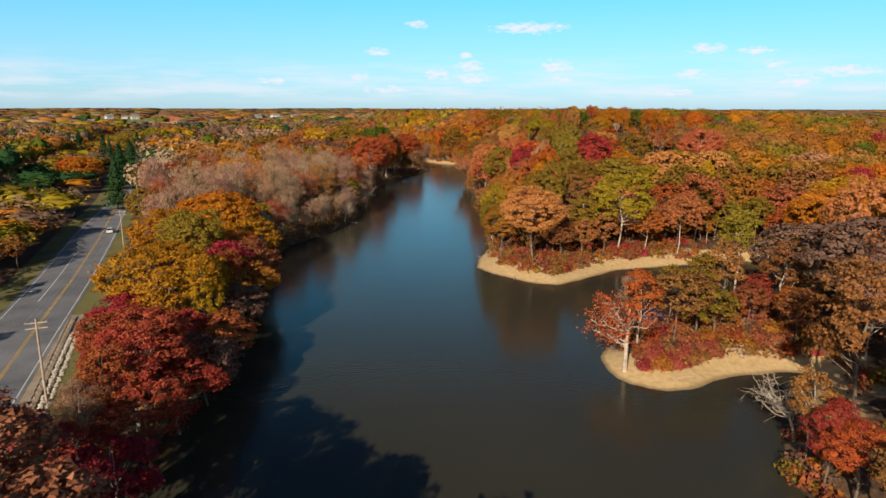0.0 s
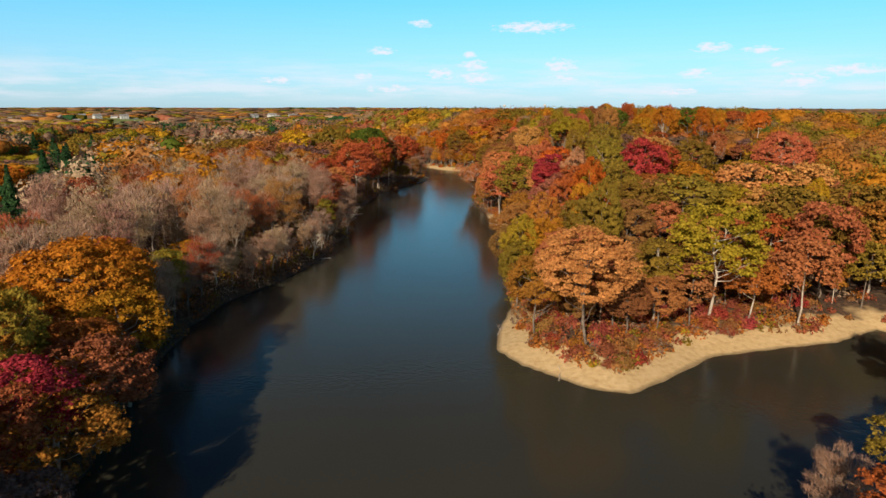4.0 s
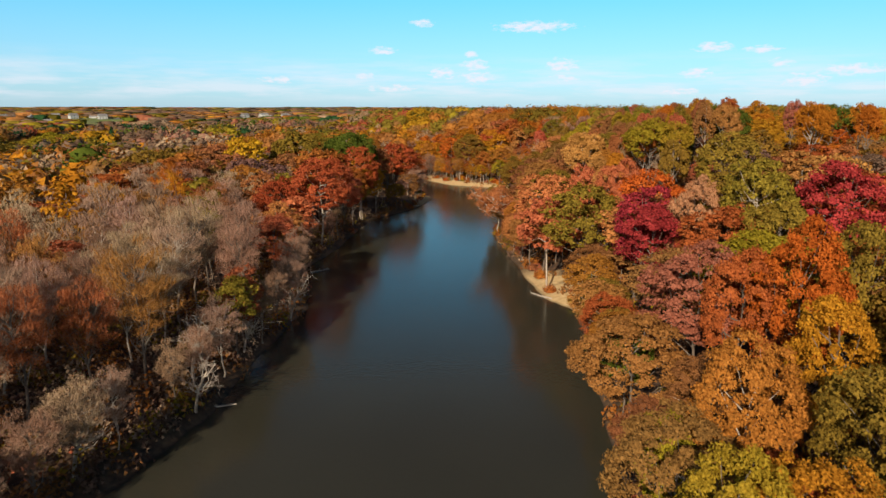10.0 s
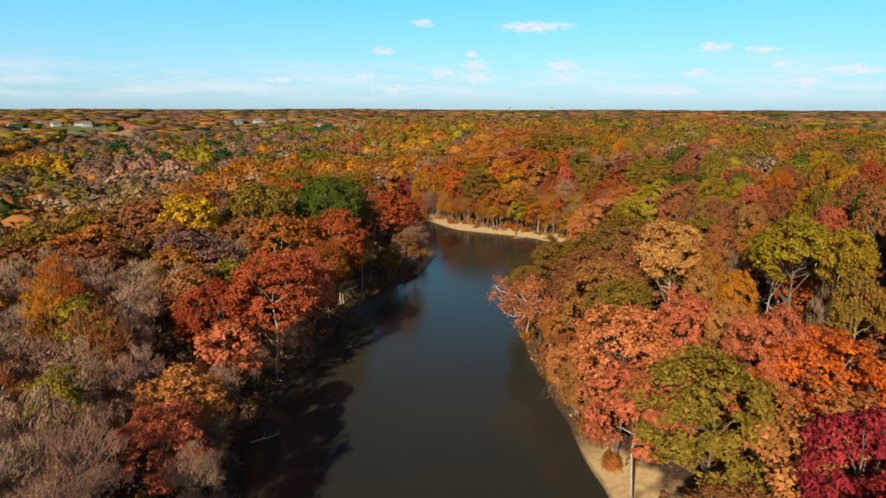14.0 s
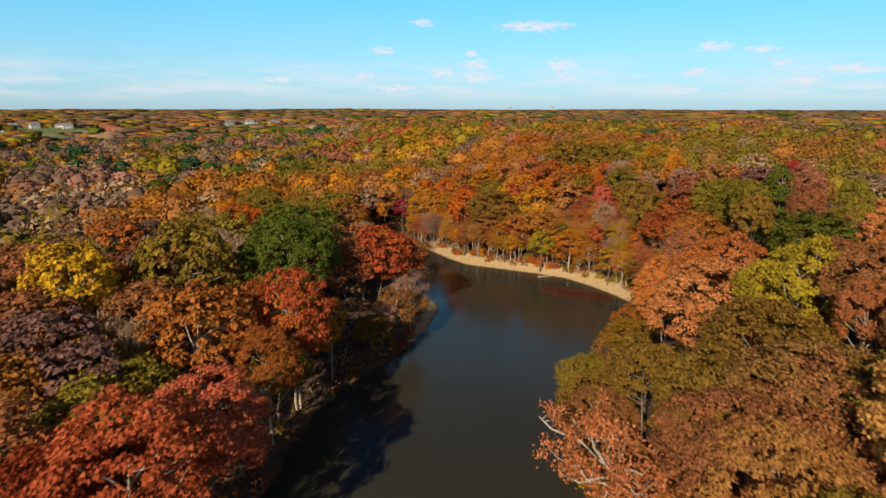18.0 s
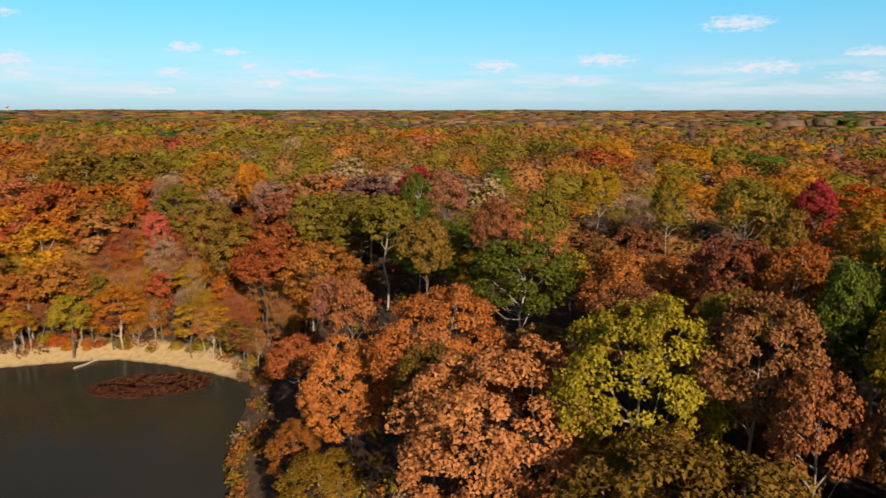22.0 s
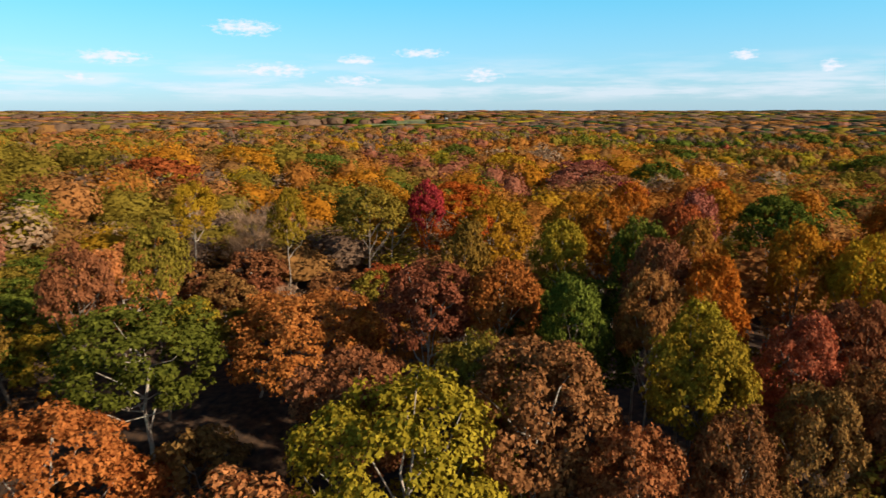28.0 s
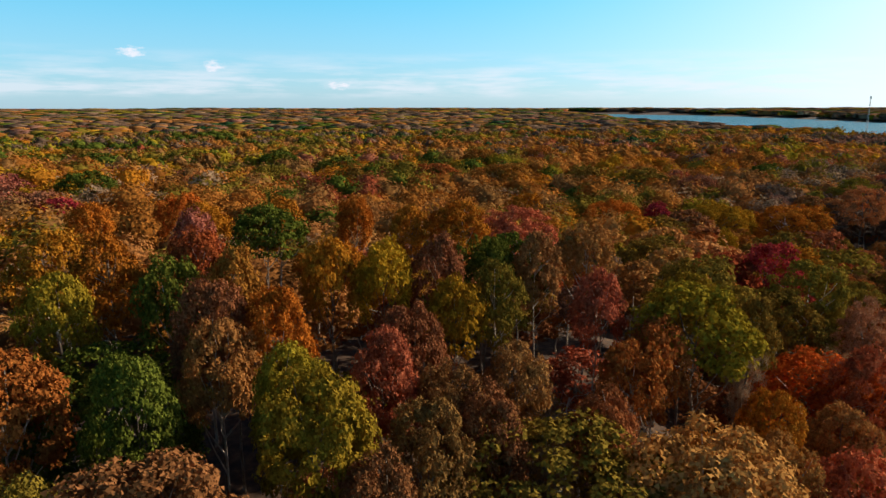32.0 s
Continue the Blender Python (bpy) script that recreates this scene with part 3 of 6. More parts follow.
def tree_meshes(kind, seed, detail):
    """Trunk with limbs, and crown, of a tree 20 m high."""
    rng = np.random.default_rng(seed)
    clumps = {"spread": 235, "oak": 118, "maple": 76, "slender": 46, "bare": 64, "high": 78}[kind]
    clumps = int(clumps * {1: 1.3, 2: 2.0, 3: 2.7}[detail]) if kind != "bare" else int(clumps * 1.25)
    spots = clump_places(kind, clumps, rng)
    top = 17.0 if kind not in ("oak", "spread") else 14.5
    sides = 7 if detail > 1 else 5
    bend = rng.normal(size=(6, 2)) * 0.25
    bend[0] = 0
    zs = np.array([-0.6, 1.0, 4.0, 8.0, 12.0, top])
    stem = np.column_stack([bend, zs])
    parts = [tube(stem, np.array([0.42, 0.33, 0.28, 0.23, 0.15, 0.05]) * (0.55 if kind == "bare" else 0.68), sides)]
    limbs = {"spread": 22, "oak": 14, "maple": 10, "slender": 7, "bare": 24, "high": 10}[kind] if detail > 1 else {"spread": 6, "oak": 5, "maple": 4, "slender": 3, "bare": 14, "high": 4}[kind]
    for s in spots[rng.permutation(len(spots))[:limbs]]:
        z = np.clip(s[2] - rng.uniform(2.0, 5.5), 4.0, top - 0.5)
        a = np.array([np.interp(z, zs, bend[:, 0]), np.interp(z, zs, bend[:, 1]), z])
        parts.append(bough(a, s, 0.1, 0.025, rng, 4, 3))
        if kind == "bare":
            for _ in range(4 if detail > 1 else 1):
                mid = a + (s - a) * rng.uniform(0.35, 0.95)
                parts.append(bough(mid, mid + rng.normal(size=3) * (0.9, 0.9, 0.7) + (0, 0, 1.0), 0.05, 0.012, rng, 3, 2))
    trunk = join(parts)
    per = {1: 20, 2: 40, 3: 62}[detail]
    size = {1: 0.38, 2: 0.225, 3: 0.165}[detail]
    if kind == "bare":
        per = {1: 30, 2: 62, 3: 84}[detail]
    cs, ns = [], []
    for s in spots:
        wide = rng.uniform(0.75, 1.3) * (1.0 if kind == "bare" else {1: 0.95, 2: 0.85, 3: 0.74}[detail])
        u = rng.normal(size=(per, 3))
        u /= np.linalg.norm(u, axis=1)[:, None]
        u[:, 2] = np.abs(u[:, 2]) * rng.choice([1, 1, 1, -0.5], per)
        rad = wide * rng.uniform(0.55, 1.0, per)[:, None]
        cs.append(s + u * rad * (1.15, 1.15, 0.8))
        out = (s - (0, 0, 10.5)) / (np.linalg.norm(s - (0, 0, 10.5)) + 1e-9)
        ns.append(u * 0.65 + out * 0.45 + rng.normal(size=(per, 3)) * 0.4)
    cs, ns = np.concatenate(cs), np.concatenate(ns)
    if kind == "bare":
        axis = cs - np.array([0, 0, 6.0]) + rng.normal(size=cs.shape) * 4.0
        axis /= np.linalg.norm(axis, axis=1)[:, None]
        n = len(cs)
        side = np.cross(axis, rng.normal(size=(n, 3)))
        side /= np.linalg.norm(side, axis=1)[:, None]
        ln = rng.uniform(0.7, 1.5, n)[:, None]
        wd = {1: 0.05, 2: 0.025, 3: 0.018}[detail]
        v = np.stack([cs - axis * ln * 0.5 - side * wd, cs + axis * ln * 0.5, cs - axis * ln * 0.5 + side * wd], 1).reshape(-1, 3)
        crown = (v, np.arange(3 * n).reshape(-1, 3))
        m = rng.random(n) < 0.14
        extra = quads(cs[m], ns[m], np.full(m.sum(), size * 0.6), rng)
        crown = join([crown, extra])
    else:
        crown = quads(cs, ns, np.full(len(cs), size), rng)
    return trunk, crown


KINDS = ("oak", "maple", "slender", "bare", "pine", "spread", "high")
NAMES = {"rust": "oak_tree", "brown": "beech_tree", "tan": "oak_tree", "peach": "oak_tree", "russet": "beech_tree", "dusk": "beech_tree", "orange": "sugar_maple_tree", "flame": "sugar_maple_tree", "amber": "sugar_maple_tree",
         "salmon": "red_maple_tree", "crimson": "red_maple_tree", "rose": "red_maple_tree", "mauve": "red_maple_tree", "olive": "hickory_tree", "lime": "hickory_tree",
         "yellow": "hickory_tree", "green": "elm_tree"}


def species(kind, colour):
    if kind in ("bare", "pine"):
        return "hornbeam_tree" if colour in ("brown", "twig") else kind + "_tree"
    return "ash_tree" if kind == "slender" else NAMES[colour]



SHAPES, MODELS = {}, {}


def model(kind, variant, detail, colour, pale):
    """Trunk and crown meshes, shared by all trees alike in shape and colour."""
    key = (kind, variant, detail)
    if key not in SHAPES:
        build = pine_meshes if kind == "pine" else lambda *k: tree_meshes(kind, *k)
        (tv, tf), (cv, cf) = build(100 * KINDS.index(kind) + 10 * variant + detail, max(1, detail))
        SHAPES[key] = (make_mesh("trunk", tv, tf, [BARK], smooth=True), make_mesh("crown", cv, cf, [LEAF["rust"]]))
    found = []
    for shape, tone, mat in zip(SHAPES[key], (pale, colour), (PALE_BARK if pale else BARK, LEAF[colour])):
        if (key, shape.name, tone) not in MODELS:
            me = shape.copy()
            me.materials[0] = mat
            MODELS[(key, shape.name, tone)] = me
        found.append(MODELS[(key, shape.name, tone)])
    return found


LOOK = {"rust": "rust-brown", "orange": "bright orange", "tan": "pale tan-orange", "salmon": "salmon-red", "crimson": "deep crimson", "mauve": "faded mauve-pink",
        "brown": "dull brown", "olive": "olive-green", "green": "dark green", "yellow": "golden yellow", "lime": "yellow-green", "grey": "grey-brown", "twig": "warm brown", "peach": "pale peach",
        "amber": "amber-yellow", "russet": "pinkish russet", "rose": "rose-red", "flame": "fiery orange-red", "pine": "dark evergreen", "dusk": "dusky brown"}
STANDING, COUNT = [(28.1, 93.4, 3.5), (14.6, 333, 6.0), (43, 72, 3.0), (-50, 372, 3.0), (47.3, 306, 3.5)], {}


def plant(kind, colour, x, y, height, width=1.0, detail=2, pale=False, name="", label=""):
    """One tree on the ground at x, y."""
    if math.hypot(x - 10, y - 342) < 46 or (8 < x < 40 and 150 < y < 235):
        detail = 3
    z = float(ground_height([(x, y)])[0])
    pale = bool(pale or rng.random() < (0.35 if kind == "bare" else 0.42))
    trunk, crown = model(kind, int(rng.integers(0, 4)), detail, colour, pale)
    name = name or species(kind, colour)
    root = new(name)
    s = height / 20.0
    root.matrix_world = pose(x, y, z, 0, 0, rng.uniform(0, 360)) @ Matrix.Diagonal((s * width, s * width, s, 1))
    for piece, me in (("trunk", trunk), ("crown", crown)):
        o = new(piece, me)
        o.parent = root
    if kind == "bare":
        text = f"leafless {LOOK[colour]} tree with fine bare twigs in the lakeside wood"
    elif kind == "pine":
        text = "dark evergreen pine with a pointed crown beside the road"
    else:
        text = f"{'tall slim' if kind == 'slender' else 'broad' if kind == 'spread' else 'spreading' if width > 1.25 else 'tall'} tree with {LOOK[colour]} autumn leaves in the lakeside wood"
    tagged(root, label or text, "tree", name.replace("_tree", "") + " trees of the lakeside woods")
    COUNT[name] = COUNT.get(name, 0) + 1
    STANDING.append((x, y, height * (0.45 if kind == "spread" else 0.29) * width))
    return root


def palette(x, y):
    """Kind and colours that grow here, with their shares."""
    if float(road_side(x, y)) > 16:
        return (("bare", "twig", 3), ("maple", "brown", 2), ("maple", "olive", 2), ("maple", "dusk", 1.5), ("maple", "russet", 1.5), ("maple", "lime", 0.8), ("maple", "orange", 0.4))
    if x < -20 and y < 90:
        return (("maple", "crimson", 6), ("oak", "rust", 2), ("oak", "brown", 1))
    if x < -20 and y < 140:
        return (("oak", "amber", 3), ("oak", "orange", 1.5), ("oak", "olive", 1), ("oak", "rust", 2), ("maple", "crimson", 0.6))
    if x < -70 and 230 < y < 335:
        return (("bare", "grey", 4), ("bare", "twig", 5), ("bare", "russet", 4), ("bare", "orange", 1.5), ("oak", "russet", 1.5), ("maple", "rust", 1.2), ("slender", "orange", 0.5))
    if x < -20 and y < 335:
        return (("bare", "grey", 7), ("bare", "twig", 8), ("bare", "russet", 2), ("maple", "rust", 0.4), ("slender", "orange", 0.3), ("slender", "olive", 0.5), ("maple", "russet", 0.5))
    if x < 0 and y < 445:
        return (("oak", "rust", 1.6), ("oak", "brown", 4.5), ("maple", "orange", 0.3), ("oak", "olive", 3.6), ("bare", "twig", 3.5), ("oak", "lime", 0.4), ("bare", "grey", 1.5), ("oak", "dusk", 2.0), ("bare", "russet", 1.5))
    if y > 440 and x < 60:
        return (("slender", "rust", 5), ("slender", "orange", 2.5), ("slender", "russet", 2), ("oak", "olive", 1.2), ("bare", "twig", 1.5), ("oak", "rust", 3), ("oak", "orange", 1.5))
    if y < 130 and x > 62:
        return (("oak", "brown", 3), ("oak", "russet", 2), ("bare", "twig", 3), ("slender", "olive", 1.5), ("oak", "dusk", 2))
    if y < 130:
        return (("slender", "brown", 3), ("slender", "olive", 2), ("oak", "brown", 1), ("oak", "tan", 0.7), ("slender", "crimson", 1), ("slender", "rust", 2), ("bare", "twig", 1))
    if y < 260:
        return (("oak", "olive", 3.4), ("oak", "lime", 0.8), ("oak", "rust", 3), ("oak", "orange", 0.8), ("oak", "russet", 1.6), ("oak", "tan", 2), ("oak", "brown", 1.6))
    if y < 345 and x < 40:
        return (("oak", "brown", 4), ("oak", "rust", 3.0), ("bare", "twig", 1.4), ("oak", "russet", 2.2), ("oak", "salmon", 1.2), ("oak", "olive", 3.0), ("oak", "amber", 1.0))
    if y < 345:
        return (("high", "brown", 5), ("high", "rust", 3.0), ("bare", "twig", 2.0), ("high", "russet", 2.2), ("high", "dusk", 0.8), ("oak", "olive", 2.6), ("oak", "amber", 1.4), ("high", "orange", 1.0))
    return (("oak", "olive", 6), ("oak", "rust", 2.6), ("oak", "amber", 0.9), ("oak", "brown", 3), ("oak", "flame", 0.3), ("oak", "russet", 1.2), ("bare", "twig", 1.4), ("oak", "dusk", 1.6), ("oak", "lime", 1.0), ("oak", "green", 0.8))


def pick(table):
    w = np.array([t[2] for t in table], float)
    return table[rng.choice(len(table), p=w / w.sum())][:2]


# trees that stand out
# west bank by the road
plant("maple", "crimson", -41.3, 78.4, 14.0, 1.60, 3)
plant("maple", "crimson", -30.6, 54.0, 11.3, 1.60, 3)
plant("spread", "amber", -43.7, 98.6, 16.6, 1.31, 2)
plant("spread", "amber", -50.9, 148.8, 17.2, 1.15, 2)
plant("spread", "orange", -52.8, 150.7, 18.5, 1.16, 2)
plant("spread", "olive", -81.4, 179.7, 15.2, 1.05, 1)
plant("maple", "crimson", -39.6, 111.4, 15.8, 1.04, 2)
plant("maple", "crimson", -37.1, 75.8, 16.0, 1.58, 3)
plant("maple", "crimson", -37.4, 72.2, 14.9, 1.36, 3)
plant("maple", "crimson", -46.7, 90.6, 11.5, 1.60, 2)
plant("maple", "crimson", -40.6, 117.3, 15.8, 1.22, 2)
plant("spread", "olive", -49.5, 124.5, 17.6, 0.82, 2)
plant("spread", "rust", -51.6, 127.5, 14.4, 1.00, 2)
plant("oak", "amber", -37.2, 96.1, 17.4, 0.64, 3)
plant("bare", "twig", -38.0, 62.7, 11.9, 1.17, 2)
plant("maple", "crimson", -37.7, 66.7, 14.0, 0.98, 2)
plant("spread", "orange", -166.5, 300.4, 13.8, 1.41, 1)
plant("spread", "lime", -247.8, 390.5, 13.0, 1.60, 1)
plant("pine", "pine", -224.3, 429.9, 19.6, 1.60, 1)
plant("pine", "pine", -277.5, 496.9, 19.8, 1.60, 1)
plant("bare", "twig", -141.2, 220.9, 9.2, 1.60, 1)
plant("bare", "grey", -134.4, 233.1, 9.0, 1.60, 1)
plant("bare", "grey", -196.5, 293.6, 9.1, 1.60, 1)
plant("spread", "lime", -297.2, 614.0, 14.0, 1.55, 1)
plant("spread", "orange", -176.6, 312.9, 12.7, 1.60, 1)
plant("pine", "pine", -207.6, 405.1, 17.6, 1.60, 1)
# west bank woods
plant("maple", "orange", -54.0, 190.6, 10.4, 1.60, 2)
plant("slender", "yellow", -94.8, 236.8, 14.8, 1.60, 1)
plant("maple", "salmon", -40.7, 305.1, 17.6, 1.27, 1)
plant("oak", "salmon", -34.8, 334.2, 21.3, 1.10, 1)
plant("maple", "salmon", -38.6, 283.8, 18.5, 1.20, 2)
plant("slender", "olive", -52.4, 279.5, 18.6, 1.06, 2)
plant("oak", "flame", -36.4, 319.7, 25.3, 1.04, 2)
plant("oak", "rust", -45.2, 359.4, 24.0, 1.02, 1)
plant("maple", "salmon", -37.4, 274.4, 17.8, 1.22, 3)
plant("oak", "yellow", -72.6, 374.3, 25.4, 0.99, 1)
plant("spread", "olive", -57.2, 386.2, 25.9, 0.86, 1)
plant("oak", "green", -43.4, 421.5, 25.8, 1.21, 1)
plant("spread", "rust", -45.7, 318.3, 17.6, 0.96, 2)
plant("oak", "rust", -32.5, 367.6, 25.4, 0.75, 2)
plant("oak", "rust", -22.7, 414.5, 22.6, 1.05, 1)
plant("oak", "rust", -38.9, 369.8, 21.0, 0.99, 2)
plant("maple", "orange", -32.0, 368.1, 23.1, 0.83, 2)
plant("oak", "rust", -33.5, 355.5, 20.0, 0.77, 2)
plant("spread", "green", -40.7, 398.3, 25.5, 0.92, 2, True)
plant("spread", "russet", -38.7, 380.7, 15.1, 1.14, 3)
plant("maple", "orange", -28.5, 379.2, 18.6, 0.73, 3)
plant("oak", "rust", -19.3, 418.6, 19.7, 1.11, 2)
plant("slender", "olive", -28.4, 426.2, 19.0, 1.60, 2)
plant("oak", "lime", -47.7, 376.7, 14.4, 0.74, 3)
plant("oak", "olive", -69.9, 480.0, 22.5, 1.10, 2)
plant("spread", "olive", -52.8, 469.1, 21.4, 0.85, 2)
plant("bare", "yellow", -101.5, 496.1, 19.5, 1.60, 1)
plant("oak", "olive", -75.7, 564.2, 21.2, 1.07, 1)
# east capes
plant("slender", "olive", 44.0, 106.6, 14.9, 1.15, 2)
plant("slender", "brown", 48.2, 106.6, 17.8, 0.97, 2)
plant("slender", "olive", 42.0, 114.0, 12.5, 1.17, 2)
plant("slender", "crimson", 55.7, 110.3, 9.9, 1.60, 2)
plant("slender", "brown", 60.6, 110.8, 16.1, 1.26, 2)
plant("maple", "brown", 52.5, 76.1, 22.1, 1.09, 2)
plant("oak", "tan", 78.7, 118.7, 26.0, 0.88, 2)
plant("maple", "crimson", 40.5, 61.1, 10.8, 1.12, 3)
plant("maple", "rust", 41.4, 58.3, 9.3, 1.60, 3)
plant("slender", "olive", 59.4, 126.4, 22.0, 1.01, 2)
plant("spread", "tan", 24.4, 171.0, 16.1, 1.06, 2)
plant("oak", "olive", 14.0, 179.6, 14.5, 0.87, 2)
plant("slender", "olive", 40.2, 177.5, 13.8, 1.60, 2)
plant("slender", "salmon", 53.1, 191.0, 15.0, 1.60, 1)
plant("bare", "tan", 89.0, 213.6, 10.1, 1.60, 1, True)
plant("spread", "olive", 60.0, 240.6, 14.0, 1.14, 1)
plant("spread", "lime", 90.0, 254.5, 13.0, 1.60, 1)
plant("spread", "peach", 132.5, 231.4, 19.3, 1.23, 1)
plant("oak", "lime", 14.8, 183.0, 18.5, 0.67, 2)
plant("oak", "olive", 28.6, 188.4, 20.6, 0.81, 2)
plant("oak", "olive", 45.2, 207.3, 20.1, 1.01, 2)
plant("slender", "salmon", 60.7, 197.2, 15.7, 1.60, 2)
plant("slender", "olive", 37.3, 169.6, 16.2, 1.40, 3)
plant("oak", "rust", 29.5, 215.7, 22.6, 0.62, 2)
plant("spread", "olive", 48.6, 260.5, 18.9, 0.84, 2)
plant("slender", "brown", 57.5, 180.2, 14.9, 1.50, 2)
# east bank woods
plant("oak", "rose", 28.4, 225.0, 20.8, 1.0, 3)
plant("maple", "crimson", 31.6, 259.5, 25.0, 0.80, 2)
plant("oak", "lime", 16.4, 199.2, 12.4, 0.79, 3)
plant("oak", "green", 19.2, 222.1, 12.7, 0.84, 2)
plant("oak", "crimson", 56.2, 244.8, 24.1, 0.84, 2)
plant("oak", "olive", 47.4, 251.6, 24.1, 0.78, 2)
plant("oak", "olive", 42.6, 216.0, 24.8, 0.61, 2)
plant("oak", "orange", 34.2, 213.3, 25.9, 0.60, 3)
plant("oak", "olive", 31.5, 188.0, 23.4, 0.60, 3)
plant("oak", "rust", 21.3, 195.6, 19.6, 0.67, 3)
plant("maple", "orange", 30.8, 200.6, 23.0, 0.63, 3)
plant("oak", "amber", 19.4, 182.8, 17.2, 0.74, 3)
plant("maple", "crimson", 30.9, 251.7, 23.0, 0.94, 3)
plant("oak", "peach", 39.0, 255.3, 23.1, 0.60, 3)
# lake head
plant("spread", "olive", 11.5, 514.2, 18.4, 0.98, 1)
plant("slender", "crimson", -25.1, 517.9, 14.5, 1.36, 1)
plant("spread", "orange", 37.6, 525.3, 14.8, 1.08, 1)
plant("slender", "mauve", 56.2, 523.7, 12.8, 1.60, 1)
plant("spread", "olive", 80.0, 499.4, 11.3, 1.60, 1)
plant("maple", "orange", 31.3, 461.9, 14.5, 1.53, 2)
plant("maple", "lime", 22.8, 466.1, 15.0, 1.24, 2)
plant("bare", "twig", 42.9, 453.1, 12.5, 1.60, 2)
plant("slender", "rust", -10.1, 502.0, 12.2, 1.60, 1)
# hill woods and the woods to the south-east
plant("oak", "lime", 40.3, 349.0, 24.5, 0.90, 3)
plant("spread", "flame", 64.0, 363.0, 14.8, 1.17, 2)
plant("spread", "flame", 70.0, 355.5, 12.0, 0.97, 2)
plant("oak", "green", 57.0, 376.0, 17.2, 1.29, 2)
plant("spread", "green", 66.0, 399.0, 14.2, 1.39, 2)
plant("oak", "salmon", 77.0, 391.0, 17.1, 1.06, 2)
plant("oak", "green", 63.0, 338.0, 18.1, 1.13, 3)
plant("high", "lime", 46.3, 331.0, 23.3, 0.61, 3)
plant("high", "brown", 44.5, 341.0, 22.2, 0.88, 3)
plant("high", "orange", 75.6, 311.5, 17.4, 0.88, 2)
plant("oak", "amber", 73.5, 305.5, 16.8, 0.78, 2)
plant("high", "lime", 43.0, 294.0, 22.9, 0.95, 2)
plant("high", "tan", 32.0, 311.5, 26.7, 0.90, 3)
plant("high", "green", 61.7, 297.2, 19.5, 0.78, 2)
plant("oak", "orange", 93.0, 320.0, 16.3, 0.80, 2)
plant("bare", "grey", 48.3, 309.0, 15.6, 0.74, 2)
plant("oak", "green", 66.0, 303.5, 13.0, 1.14, 2)
plant("oak", "tan", 33.5, 358.5, 24.6, 1.13, 3)
plant("oak", "flame", 41.0, 374.0, 21.9, 1.09, 3)
plant("oak", "mauve", 67.0, 468.0, 13.0, 1.01, 2)
plant("high", "amber", 66.0, 493.0, 20.2, 0.86, 1)
plant("oak", "olive", 154.0, 451.0, 18.9, 0.95, 1)
plant("oak", "flame", 33.6, 382.5, 20.9, 0.78, 3)
plant("oak", "rust", 28.5, 386.5, 11.9, 0.80, 3)
plant("high", "russet", 41.8, 393.0, 21.0, 0.63, 2)
plant("high", "russet", 40.6, 335.5, 20.9, 0.63, 3)
plant("high", "olive", 49.2, 345.3, 20.9, 0.62, 3)
plant("high", "green", 54.5, 338.3, 20.9, 0.52, 3)
plant("high", "brown", 59.1, 350.5, 21.0, 0.79, 3)
plant("high", "rust", 59.3, 344.1, 20.9, 0.69, 3)
plant("high", "brown", 47.2, 353.5, 20.9, 0.92, 3)
plant("oak", "orange", 115.1, 365.7, 21.0, 0.87, 2)
plant("high", "crimson", 109.1, 358.3, 21.0, 0.53, 2)
plant("oak", "orange", 116.7, 354.0, 21.0, 1.07, 2)
plant("high", "lime", 95.5, 376.9, 21.0, 0.52, 2)
plant("spread", "green", 245.7, 418.9, 21.0, 1.32, 1)
plant("spread", "orange", 227.0, 442.8, 21.0, 1.20, 1)
plant("spread", "rust", 168.8, 442.9, 21.0, 1.31, 1)
plant("high", "amber", 102.7, 395.5, 21.0, 0.75, 2)
plant("high", "brown", 59.0, 382.9, 20.9, 0.59, 2)
plant("high", "rose", 71.7, 406.7, 21.0, 0.77, 2)
plant("high", "green", 66.9, 408.5, 21.0, 0.64, 2)
plant("spread", "olive", 109.6, 476.3, 12.0, 1.50, 1)
plant("oak", "olive", 65.2, 436.1, 20.9, 1.22, 2)
plant("high", "olive", 61.7, 411.1, 20.9, 0.95, 2)
plant("high", "mauve", 60.7, 451.3, 20.9, 0.92, 2)
plant("oak", "amber", 63.9, 483.9, 21.0, 0.92, 2)
plant("oak", "olive", 122.7, 526.9, 21.0, 1.01, 1)
plant("spread", "orange", 246.0, 625.2, 21.0, 1.21, 1)
plant("spread", "olive", 171.0, 494.5, 21.0, 1.28, 1)
plant("spread", "olive", 52.5, 510.2, 21.0, 1.12, 1)
plant("oak", "olive", 50.0, 473.9, 20.9, 0.93, 2)
plant("high", "orange", 61.4, 459.1, 20.9, 0.54, 2)
plant("oak", "olive", 52.4, 449.8, 20.9, 1.04, 2)
plant("oak", "olive", 51.0, 460.8, 20.9, 0.89, 2)
plant("high", "salmon", 42.3, 469.7, 21.0, 0.59, 2)
plant("oak", "rust", 54.3, 421.9, 21.0, 1.06, 2)
plant("high", "rust", 50.9, 436.7, 21.0, 1.05, 2)
plant("high", "olive", 52.8, 390.5, 20.9, 0.74, 2)
plant("high", "olive", 64.6, 378.7, 21.0, 0.60, 2)
plant("high", "olive", 67.2, 348.2, 20.9, 0.52, 2)
plant("oak", "amber", 101.3, 347.5, 21.0, 0.85, 2)
plant("spread", "olive", 359.0, 414.4, 21.0, 1.23, 1)
plant("spread", "green", 331.0, 377.7, 21.0, 1.22, 1)
